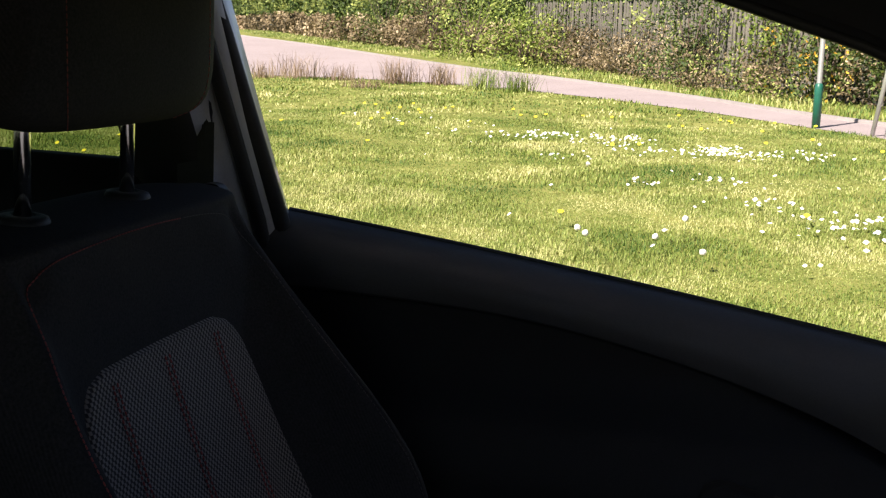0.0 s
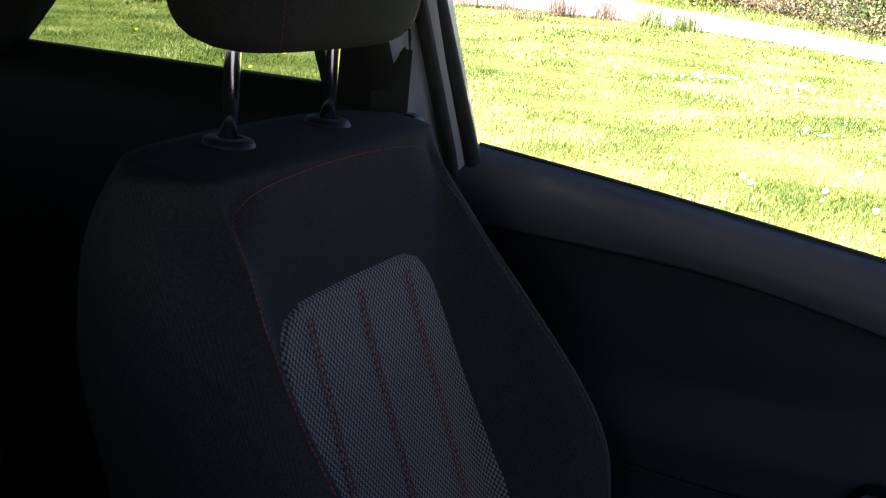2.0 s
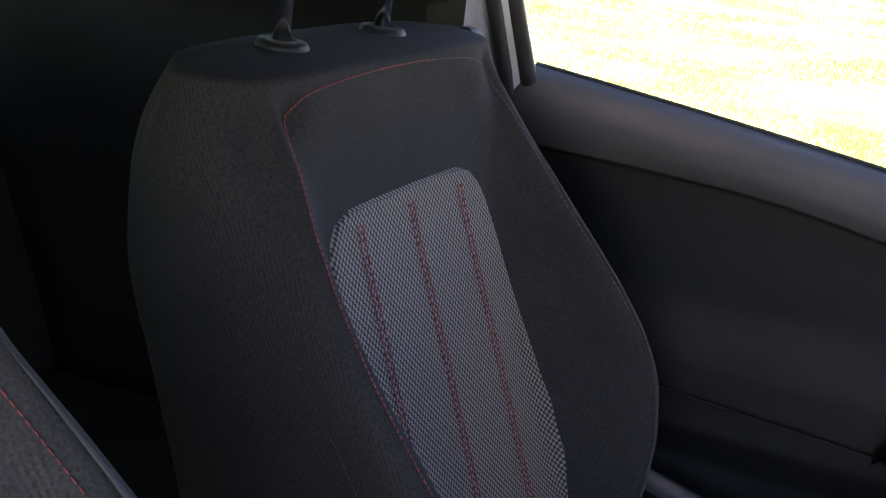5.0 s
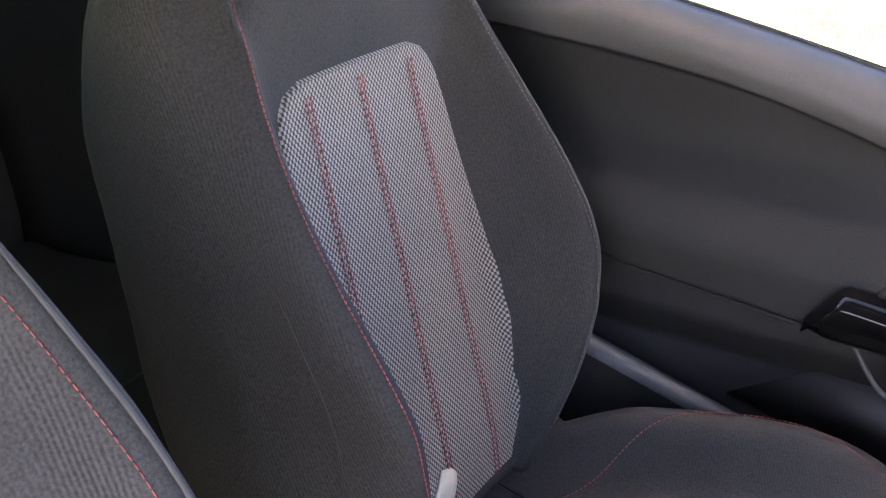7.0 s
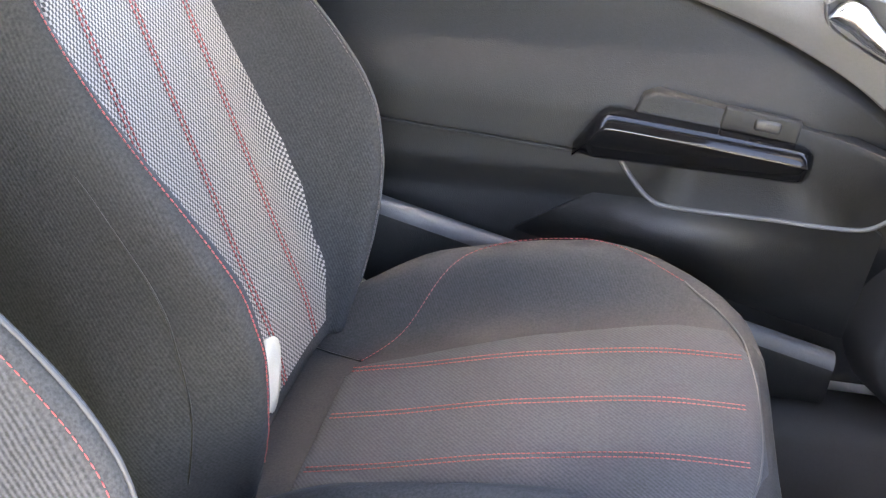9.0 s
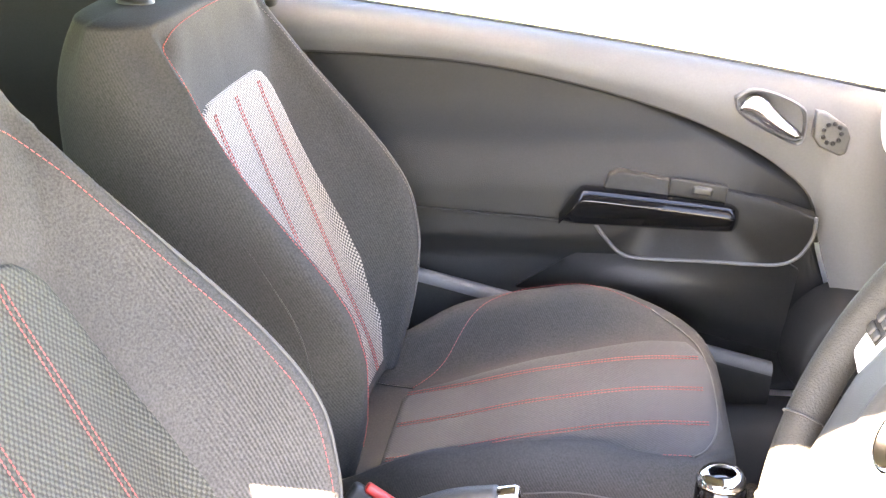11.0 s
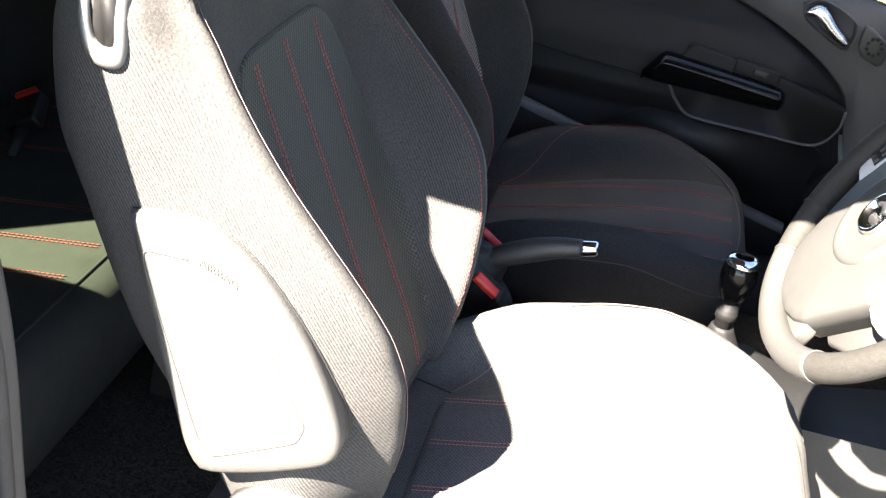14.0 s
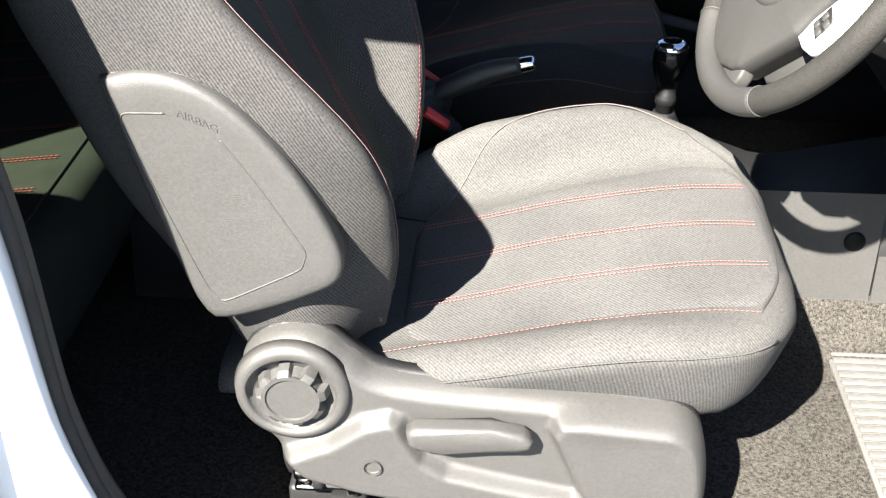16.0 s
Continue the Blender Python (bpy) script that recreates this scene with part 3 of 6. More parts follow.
q, m_, u = along(26000, 0.25, 0.95)
d = rng.uniform(-1.6, 0.75, len(u))
p = np.stack([q[:, 0] + m_[:, 0] * d, q[:, 1] + m_[:, 1] * d], 1)
p = p[p[:, 1] > np.interp(p[:, 0], far[:, 0], far[:, 1]) + 0.12]
p = np.column_stack([p, [rise(y) for y in p[:, 1]]])
v, f = blades(p, rng.uniform(0.04, 0.13, len(p)), rng.uniform(0.006, 0.012, len(p)), rng.uniform(0.2, 1.2, len(p)), rng)
tagged(mesh_from("verge_grass", v, f, BLADE), "rough sunlit grass verge along the road", "grass", kind="stuff")
v, f = mass(80000, 0.45, 1.4, 0.0, 1.05, 0.020, 0.055, 0.3)
tagged(mesh_from("bramble_bank", v, f, BRAMBLE), "tangled brown and olive brambles along the fence", "brambles", kind="stuff")
v, f = mass(95000, 1.7, 3.6, 0.15, 3.4, 0.030, 0.080, 0.45)
v2, f2 = mass(16000, 1.15, 1.6, 0.4, 2.1, 0.025, 0.06, 0.6)
v, f = np.concatenate([v, v2]), np.concatenate([f, f2 + len(v)])
tagged(mesh_from("hedge_foliage", v, f, LEAF), "dense green hedge behind the fence", "hedge", kind="stuff")
# dark sheet added behind the leaves; its colour stands for shade in the hedge
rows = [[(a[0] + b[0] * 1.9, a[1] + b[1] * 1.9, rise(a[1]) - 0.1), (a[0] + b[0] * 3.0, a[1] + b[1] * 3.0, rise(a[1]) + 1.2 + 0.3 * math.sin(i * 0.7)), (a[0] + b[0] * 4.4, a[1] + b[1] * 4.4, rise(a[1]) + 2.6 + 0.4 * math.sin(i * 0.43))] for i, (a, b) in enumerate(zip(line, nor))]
SHADE = vary(material("hedge_shade", (0.02, 0.03, 0.01), 0.95), (0.004, 0.006, 0.002), (0.018, 0.024, 0.008), 3, 30)
tagged(part("hedge_bank", grid(rows), SHADE), "dark sheet standing for the shade inside the hedge", "hedge", kind="structure")
fence = thing("paling_fence", "weathered pale wooden paling fence in the hedge", "fence", (0, 0, 0))
s_ = np.concatenate([[0], np.cumsum(np.linalg.norm(np.diff(line, axis=0), axis=1))])
pale_mesh = None
u0 = float(np.interp(30, line[::-1, 1], s_[::-1])) - 4
for k in range(150):
    u = u0 + k * 0.135
    x, y = float(np.interp(u, s_, line[:, 0])), float(np.interp(u, s_, line[:, 1]))
    i = int(np.clip(np.searchsorted(s_, u), 0, len(nor) - 1))
    x, y = x + nor[i][0] * 1.45, y + nor[i][1] * 1.45
    if pale_mesh is None:
        ob = part("pale", slab([(-0.035, 0), (0.035, 0), (0.035, 1.62), (0.0, 1.70), (-0.035, 1.62)], "xz", -0.01, 0.01), PALE, fence, smooth=False)
        pale_mesh = ob.data
    else:
        ob = new("pale", pale_mesh)
        ob.parent = fence
    ob.matrix_basis = Matrix.Translation((x, y, rise(y) - 0.02 + rng.uniform(-0.04, 0.05))) @ Matrix.Rotation(math.atan2(nor[i][1], nor[i][0]) + math.pi / 2, 4, "Z") @ Matrix.Rotation(rng.normal() * 0.03, 4, "Y")
for h in (0.45, 1.25):
    pts = []
    for k in range(24):
        u = u0 + k * 150 * 0.135 / 23
        i = int(np.clip(np.searchsorted(s_, u), 0, len(nor) - 1))
        x, y = float(np.interp(u, s_, line[:, 0])) + nor[i][0] * 1.50, float(np.interp(u, s_, line[:, 1])) + nor[i][1] * 1.50
        pts.append((x, y, rise(y) + h))
    part("rail", tube(pts, 0.03, 6), PALE, fence)


def shrub(x, y, w, h, mat, label, blossoms=None):
    ob = thing("shrub", label, "shrub", (x, y, rise(y)), "shrubs by the fence")
    bm = bmesh.new()
    for k in range(7):
        a = k * 0.9
        tube([(0, 0, 0), (0.10 * w * math.cos(a), 0.1 * w * math.sin(a), h * 0.35), (0.3 * w * math.cos(a), 0.3 * w * math.sin(a), h * 0.8)], [0.03, 0.018, 0.006], 5, bm=bm)
    part("stems", bm, BARK, ob)
    pts = []
    for k in range(34):
        c = np.array((rng.normal() * w * 0.36, rng.normal() * w * 0.30, h * (0.02 + 0.85 * rng.random())))
        pts.append(c + rng.normal(size=(70, 3)) * np.array((0.16, 0.16, 0.12)) * w)
    p = np.concatenate(pts)
    p[:, 2] = np.abs(p[:, 2])
    v, f = leaves(p, rng.uniform(0.03, 0.06, len(p)), rng)
    c = mesh_from("crown", v, f, mat)
    c.parent = ob
    if blossoms:
        q = p[rng.random(len(p)) < 0.10]
        v, f = leaves(q + rng.normal(size=q.shape) * 0.03, np.full(len(q), 0.045), rng)
        c = mesh_from("blossoms", v, f, blossoms)
        c.parent = ob
    return ob


GORSE = material("orange_blossom", (0.75, 0.42, 0.04), 0.7)
shrub(-5.5, 27.7, 1.5, 1.5, LIME, "pale green leafy shrub in front of the fence")
shrub(-8.0, 32.2, 1.9, 2.0, LIME, "pale green leafy shrub in front of the fence")
shrub(-14.1, 42.2, 2.2, 2.2, LEAF, "dark green shrub in front of the fence")
shrub(-10.6, 36.8, 1.6, 2.4, BRAMBLE, "reddish brown shrub in front of the fence")
shrub(-1.1, 22.3, 1.3, 2.2, LEAF, "dark green shrub in front of the fence")
shrub(0.5, 20.6, 1.2, 2.0, LIME, "pale green leafy shrub in front of the fence")
shrub(1.3, 18.9, 0.9, 1.5, LEAF, "green shrub with orange blossom by the lamp post", GORSE)
shrub(2.4, 18.2, 1.1, 1.8, LEAF, "dark green shrub in front of the fence")
shrub(-12.2, 15.0, 2.2, 1.0, LEAF, "low dark green bush on the lawn")
shrub(-13.8, 15.4, 2.2, 1.1, LEAF, "low dark green bush on the lawn")

GREEN_PAINT = vary(material("green_paint", (0.01, 0.11, 0.075), 0.4), (0.008, 0.085, 0.06), (0.015, 0.14, 0.095), 10)
GALV = vary(material("galvanised_steel", (0.5, 0.5, 0.48), 0.5, 0.6), (0.42, 0.42, 0.41), (0.56, 0.55, 0.53), 12)
lamp = thing("lamp_post", "grey street lamp post with a green painted base", "lamp post", (1.0, 14.45, rise(14.45)))
part("post_base", lathe([(0.0, 0.0), (0.052, 0.0), (0.052, 0.50), (0.046, 0.545), (0.034, 0.56), (0.0, 0.56)], "z", 24), GREEN_PAINT, lamp, "dark green painted base")
part("post_shaft", lathe([(0.034, 0.54), (0.033, 1.5), (0.028, 5.6), (0.0, 5.62)], "z", 20), GALV, lamp)
part("lantern", box((0.12, 0.5, 0.10), (0, -0.2, 5.65), 0.03, 3), GALV, lamp)
sign = thing("road_sign", "road sign on two slanting pale metal legs", "road sign", (1.6, 13.65, rise(13.65)))
for dx in (0.0, 0.16):
    part("sign_leg", tube([(dx, 0, 0), (dx + 0.15, 0.02, 1.05), (dx + 0.24, 0.03, 1.7)], 0.026, 10), GALV, sign)
part("sign_panel", box((0.55, 0.02, 0.5), (0.40, 0.0, 1.1), 0.006), KERB, sign)


# ---- front seats ----
BZ = [0.545, 0.60, 0.66, 0.72, 0.755, 0.785, 0.815, 0.845, 0.88, 0.927, 0.975, 1.012, 1.040, 1.058, 1.070]
BX = [0.080, 0.090, 0.096, 0.094, 0.086, 0.076, 0.058, 0.034, 0.002, -0.042, -0.083, -0.111, -0.133, -0.144, -0.148]
BW = [0.150, 0.165, 0.182, 0.200, 0.211, 0.219, 0.225, 0.228, 0.228, 0.222, 0.211, 0.199, 0.187, 0.170, 0.138]


def centre_x(z):
    return curve(z, [0.50, 0.60, 0.70, 0.80, 0.90, 0.967, 1.03, 1.075], [0.07, 0.043, -0.002, -0.047, -0.093, -0.122, -0.138, -0.145])


def backrest_row(z, seam=True):
    """One level of the backrest: half outline from the middle of the front to the middle of the back."""
    xb, wb = curve(z, BZ, BX), max(curve(z, BZ, BW), 0.199 - 0.20 * max(0.0, z - 1.012) if z > 1.012 else 0.0)
    xc = centre_x(z)
    wo = curve(z, [0.545, 0.62, 0.75, 0.88, 0.97, 1.03, 1.075], [0.215, 0.228, 0.240, 0.242, 0.241, 0.238, 0.218])
    wo = max(wo, wb + 0.006)
    back = curve(z, [0.545, 0.62, 0.75, 0.85, 0.94, 1.0, 1.05, 1.08], [-0.085, -0.115, -0.185, -0.225, -0.258, -0.262, -0.255, -0.245])
    wi = min(curve(z, [0.545, 0.60, 0.80, 0.96, 1.08], [0.135, 0.148, 0.150, 0.142, 0.135]), wb - 0.03)
    t = float(smoothstep(1.050, 1.078, z))
    low = [(wi, xc + 0.006), ((wi + wb) / 2, xc * 0.55 + xb * 0.45), (wb - 0.016, xb - 0.006), (wb, xb), (min(wb + 0.012, wo), xb - 0.016), (wo, min(xb - float(np.interp(z, [0.95, 1.03], [0.055, 0.034])), (xb + back) / 2 + 0.03))]
    high = [(wo * 0.54, xc - 0.001), (wo * 0.66, xc - 0.001), (wo * 0.77, xc - 0.003), (wo * 0.87, xc - 0.008), (wo * 0.955, xc - 0.020), (wo, xc - 0.038)]
    side = [(a[0] * (1 - t) + b[0] * t, a[1] * (1 - t) + b[1] * t) for a, b in zip(low, high)]
    half = [(0, xc), (side[0][0] * 0.6, xc + 0.002 * (1 - t))] + side + [(wo + 0.002, (xb + back) / 2 - 0.01), (wo - 0.010, back + 0.035), (wo - 0.045, back + 0.006), (wo * 0.4, back - 0.006), (0, back - 0.008)]
    return half


def ring(half, z):
    h = spline([(y, x) for y, x in half], 80)
    return [(x, y, z) for y, x in h] + [(x, -y, z) for y, x in h[-2:0:-1]]


def bolster_row(x, f=1.0):
    """One level of the cushion across: (y, z) from the middle of the top round to the middle of the bottom."""
    zs_ = curve(x, [-0.10, 0.05, 0.15, 0.30, 0.45, 0.50, 0.525, 0.535], [0.525, 0.535, 0.552, 0.585, 0.603, 0.602, 0.585, 0.55])
    zc = curve(x, [-0.10, 0.05, 0.15, 0.30, 0.45, 0.50, 0.525, 0.535], [0.503, 0.514, 0.535, 0.575, 0.599, 0.600, 0.585, 0.55])
    wo = curve(x, [-0.10, 0.05, 0.20, 0.38, 0.44, 0.48, 0.51, 0.525, 0.535], [0.20, 0.222, 0.243, 0.248, 0.238, 0.215, 0.175, 0.14, 0.10])
    zb = zs_ * f + zc * (1 - f) + f * curve(x, [-0.10, 0.05, 0.18, 0.32, 0.45, 0.52], [0.0, 0.020, 0.058, 0.056, 0.020, 0.0])
    low = float(np.interp(x, [-0.10, 0.10, 0.30, 0.45, 0.535], [0.45, 0.47, 0.475, 0.47, 0.50]))
    wi = wo * 0.66
    if f < 0.9:
        # flattened bolster with a crisp seam above a side that falls inwards
        return [(0, zc), (wi * 0.6, zc), (wi, zc + 0.002), (wi + (wo - wi) * 0.45, zb - 0.003), (wo - 0.020, zb - 0.004), (wo - 0.005, zb - 0.012), (wo, zb - 0.019), (wo - 0.004, zb - 0.034), (wo - 0.018, (zb + low) / 2 - 0.01), (wo - 0.042, low + 0.008), (wo - 0.075, low), (0, low)]
    return [(0, zc), (wi * 0.6, zc), (wi, zc + 0.002), (wi + (wo - wi) * 0.45, zb - 0.004), (wo - 0.022, zb), (wo - 0.004, zb - 0.022), (wo, zb - 0.045), (wo - 0.004, (zb + low) / 2), (wo - 0.02, low + 0.015), (wo - 0.06, low), (0, low)]


def ring_x(x, low):
    """low: how high the bolster on the y < 0 side stands, against the other."""
    h, g = spline(bolster_row(x), 40), spline(bolster_row(x, low), 40)
    return [(x, y, z) for y, z in h] + [(x, -y, z) for y, z in g[-2:0:-1]]


def poly_gap(p, a, b):
    """Distance of points from the straight piece a-b."""
    a, b = np.array(a), np.array(b)
    d = b - a
    k = np.clip(((p - a) @ d) / max(d @ d, 1e-12), 0, 1)
    return np.linalg.norm(p - a - k[:, None] * d, axis=1)


def poly_inside(p, poly):
    odd = np.zeros(len(p), bool)
    for a, b in zip(poly, np.roll(poly, -1, 0)):
        odd ^= ((a[1] > p[:, 1]) != (b[1] > p[:, 1])) & (p[:, 0] < (b[0] - a[0]) * (p[:, 1] - a[1]) / (b[1] - a[1] + 1e-12) + a[0])
    return odd


@functools.lru_cache(maxsize=None)
def front_half(z):
    h = spline(backrest_row(z), 80)
    return h[: int(np.argmax(h[:, 0])) + 1]


@functools.lru_cache(maxsize=None)
def top_half(x, f):
    h = spline(bolster_row(x, f), 80)
    return h[: int(np.argmax(h[:, 0])) + 1]


def surface_x(y, z):
    """Where the front of the backrest lies, at that height and distance from the middle."""
    h = front_half(z)
    return float(np.interp(abs(y), h[:, 0], h[:, 1]))


def surface_z(x, y, low=1.0):
    h = top_half(x, low if y < 0 else 1.0)
    return float(np.interp(abs(y), h[:, 0], h[:, 1]))


GRIP_OUTER = [(-0.2178, 1.053), (-0.213, 1.0675), (-0.2035, 1.0765), (-0.192, 1.0805), (-0.180, 1.0780), (-0.1735, 1.060), (-0.170, 1.039), (-0.167, 1.008), (-0.174, 0.9945), (-0.196, 0.9960), (-0.2073, 1.017)]
GRIP_INNER = [(-0.2055, 1.056), (-0.2015, 1.0665), (-0.194, 1.0712), (-0.187, 1.0710), (-0.1825, 1.064), (-0.1805, 1.050), (-0.1790, 1.035), (-0.1775, 1.018), (-0.1805, 1.0108), (-0.1915, 1.0110), (-0.1985, 1.022)]
GRIP_CENTRE = np.array((-0.1910, 1.040))


def front_seat(label, yc, dx, dz, lean, outer, panel_cloth, low, side_shift, cloth):
    """outer: -1 or 1, the side of the seat that faces its door."""
    seat = thing("front_seat", label, "car seat", (dx, yc, dz), "front seats")
    tilt = Matrix.Translation((0, 0, 0.58)) @ Matrix.Rotation(lean, 4, "Y") @ Matrix.Translation((0, 0, -0.58))
    # backrest
    zs = sorted(list(np.linspace(0.545, 1.05, 72)) + [0.958, 0.963, 0.968, 0.971, 0.974, 0.564]) + [1.06, 1.068, 1.074]
    rows = [ring(backrest_row(z), z) for z in zs]
    last = np.array(rows[-1])
    mid = np.array((-0.195, 0, 0))
    for k, zz in ((0.985, 1.0785), (0.95, 1.083), (0.88, 1.0865), (0.75, 1.089), (0.5, 1.091), (0.2, 1.092)) if outer < 0 else ((0.985, 1.0770), (0.95, 1.0790), (0.88, 1.0805), (0.75, 1.0815), (0.5, 1.0825), (0.2, 1.083)):
        r = last.copy()
        r[:, :2] = mid[:2] + (last[:, :2] - mid[:2]) * k
        r[:, 2] = zz
        rows.append([tuple(p) for p in r])
    skin = grid(rows, True, True)
    hole = GRIP_CENTRE + (spline(GRIP_INNER + GRIP_INNER[:1], 40)[:-1] - GRIP_CENTRE) * 1.16
    mids = [f.calc_center_median() for f in skin.faces]
    inside = poly_inside(np.array([(c[0], c[2]) for c in mids]), hole)
    bmesh.ops.delete(skin, geom=[f for f, c, k in zip(skin.faces[:], mids, inside) if k and c[1] * outer > 0.15], context="FACES")
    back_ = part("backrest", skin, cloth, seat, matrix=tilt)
    # centre panel of the backrest with rounded upper corners
    cols, levels = np.linspace(-1, 1, 61), [z for z in zs if 0.5635 < z < 0.9745]
    prow = []
    for z in levels:
        w = float(np.interp(z, [0.56, 0.62, 0.66, 0.70, 0.75, 0.80, 0.92, 0.945, 0.958, 0.968, 0.974], [0.134, 0.154, 0.161, 0.165, 0.165, 0.160, 0.145, 0.140, 0.132, 0.120, 0.100]))
        prow.append([(surface_x(c * w, z) + 0.0040 - 0.0062 * abs(c) ** 30, c * w, z) for c in cols])
    prow.append([(x - 0.006, y, z + 0.002) for x, y, z in prow[-1]])
    ins = grid(prow)
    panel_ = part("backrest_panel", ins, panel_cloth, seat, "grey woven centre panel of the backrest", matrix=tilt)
    for y in (-0.087, 0.0, 0.087):
        rows2 = bmesh.new()
        for off in (-0.0035, 0.0035):
            pts = [(surface_x((y + off) * 1.05, z) + 0.0055, (y + off) * float(np.interp(z, [0.56, 0.985], [1.10, 1.0])), z) for z in np.linspace(0.565, 0.967, 60)]
            stitches(pts, 0.0036, 0.0012, 0.0007 if outer < 0 else 0.00095, rows2)
        part("seam_stitching", rows2, RED, panel_, "double row of red stitching")
    # seam and piping round the front of the backrest
    ol = [(surface_x(w, z), w, z) for w, z in zip(BW, BZ)][1:]
    top = [(-0.1440, 0.06, 1.0755), (-0.1435, 0.0, 1.0765)]
    halfline = ol + top
    loop = spline([(x + 0.001, w, z) for x, w, z in halfline] + [(x + 0.001, -w, z) for x, w, z in halfline[-2::-1]], 180)
    for sd in (-1, 1):
        run = [p for p in loop if p[2] < 0.995 and p[1] * sd > 0]
        run = run if sd > 0 else run[::-1]
        if sd > 0:
            part("piping", tube(run, [0.0017 * min(1.0, 0.15 + (len(run) - 1 - k) / 12) for k in range(len(run))], 6), PIPING, back_)
        rear = []
        for z in np.linspace(0.60, 0.87, 30):
            h = spline(backrest_row(z), 80)[24:74]
            xs_ = curve(z, [0.58, 0.66, 0.75, 0.85, 0.92], [0.040, 0.046, 0.030, -0.025, -0.090])
            ys_ = float(np.interp(-xs_, -h[:, 1], h[:, 0]))
            rear.append((xs_, sd * (ys_ + 0.0004), z))
        if sd != outer:
            part("side_seam", tube(rear, [0.0009 * min(1.0, 0.1 + (29 - k) / 10) for k in range(30)], 5), PLASTIC_DARK, back_)
    inner = []
    for x, y, z in loop:
        gap = (0.002 if y < 0 else 0.009) if outer > 0 else (0.009 if y < 0 else 0.015)
        yy, zz = y * (1 - gap / max(abs(y), 0.05)), z - 0.002
        inner.append((surface_x(yy, zz) + 0.0016, yy, zz))
    cut = int(np.argmax([y < 0.06 for x, y, z in inner]))
    part("edge_stitching", stitches(inner[cut - 1:], 0.0036, 0.0012, 0.0007) if outer > 0 else tube(inner[cut - 1:], 0.00045, 5), RED if outer > 0 else SUNLIT_THREAD, back_, "red edge stitching" if outer > 0 else "edge stitching paled for the sunlight on it")
    part("edge_stitching", stitches(inner[:cut], 0.0042, 0.0014, 0.0005), THREAD if outer > 0 else RED, back_, "edge stitching")
    # head restraint with its two posts
    for y in (-0.086, 0.079) if outer < 0 else (-0.084, 0.072):
        bm = lathe([(0.0, -0.010), (0.0205, -0.010), (0.0212, -0.001), (0.0195, 0.0028), (0.0150, 0.0040), (0.0100, 0.0044), (0.0090, 0.0030), (0.0, 0.0030)], steps=28, at=(-0.205, y, 1.0925 if outer < 0 else 1.084))
        part("post_collar", bm, PLASTIC_DARK, seat, "black plastic post collar", matrix=tilt)
        part("headrest_post", tube([(-0.205, y, 1.06), (-0.209, y, 1.16), (-0.212, y, 1.26)], 0.0068, 14), POST, seat, "polished steel headrest post", matrix=tilt)
    hrows = []
    head_y = 0.008 if outer > 0 else 0.0
    for k in np.linspace(0, 1, 30):
        z = 1.159 + 0.192 * k
        u = abs(2 * k - 1)
        e = (1 - u ** 5) ** 0.4 if u < 0.999 else 0.3
        w, d = 0.114 * (0.62 + 0.38 * e), 0.054 * (0.35 + 0.65 * e)
        cx = -0.200 - 0.012 * k
        hrows.append([(cx + d * math.copysign(abs(math.cos(a)) ** 0.6, math.cos(a)), head_y + w * 1.42 * math.copysign(abs(math.sin(a)) ** 0.7, math.sin(a)), z) for a in np.linspace(0, math.tau, 48, endpoint=False)])
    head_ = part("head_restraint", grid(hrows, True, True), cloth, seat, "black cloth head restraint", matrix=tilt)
    for sd in (-1, 1):
        seam = [(r_[5 if sd > 0 else 43][0] + 0.001, r_[5 if sd > 0 else 43][1], r_[5 if sd > 0 else 43][2]) for r_ in hrows]
        part("headrest_stitching", stitches(seam, 0.0042, 0.0014, 0.0005), RED, head_, "red edge stitching")
    # cushion
    xs = list(np.linspace(-0.10, 0.50, 34)) + [0.51, 0.518, 0.525, 0.531, 0.535]
    # driver's cushion in the lighter cloth, passenger's in the twill darkened for shade
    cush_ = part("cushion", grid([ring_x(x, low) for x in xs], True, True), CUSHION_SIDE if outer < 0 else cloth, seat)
    crow = []
    for x in np.linspace(0.098, 0.514, 44):
        w0 = float(np.interp(x, [0.098, 0.104, 0.115, 0.15, 0.40, 0.474, 0.500, 0.514], [0.120, 0.145, 0.160, 0.174, 0.178, 0.176, 0.130, 0.09]))
        w1 = float(np.interp(x, [0.098, 0.104, 0.115, 0.20, 0.30, 0.44, 0.485, 0.500, 0.514], [0.085, 0.100, 0.108, 0.128, 0.142, 0.152, 0.145, 0.120, 0.08]))
        crow.append([(x, y_, surface_z(x, y_, low) + 0.0022 - 0.0040 * abs(c) ** 24) for c, y_ in zip(np.linspace(-1, 1, 25), np.linspace(-w0, w1, 25))])
    crow.insert(0, [(x - 0.003, y, z - 0.006) for x, y, z in crow[0]])
    crow.append([(x + 0.003, y, z - 0.006) for x, y, z in crow[-1]])
    cpan_ = part("cushion_panel", grid(crow), CUSHION_CLOTH if outer < 0 else CUSHION_SHADED, seat, "smooth grey cloth panel of the cushion")
    for side in (-1, 1):
        rim = []
        for x in np.linspace(0.02, 0.49, 44):
            wide = max(bolster_row(x, low if side < 0 else 1.0), key=lambda h: h[0])
            rim.append((x, side * (wide[0] - 0.0004), wide[1] + 0.001))
        part("cushion_piping", tube(rim, 0.0011, 6), CUSHION_SIDE if outer < 0 else PIPING, cush_)
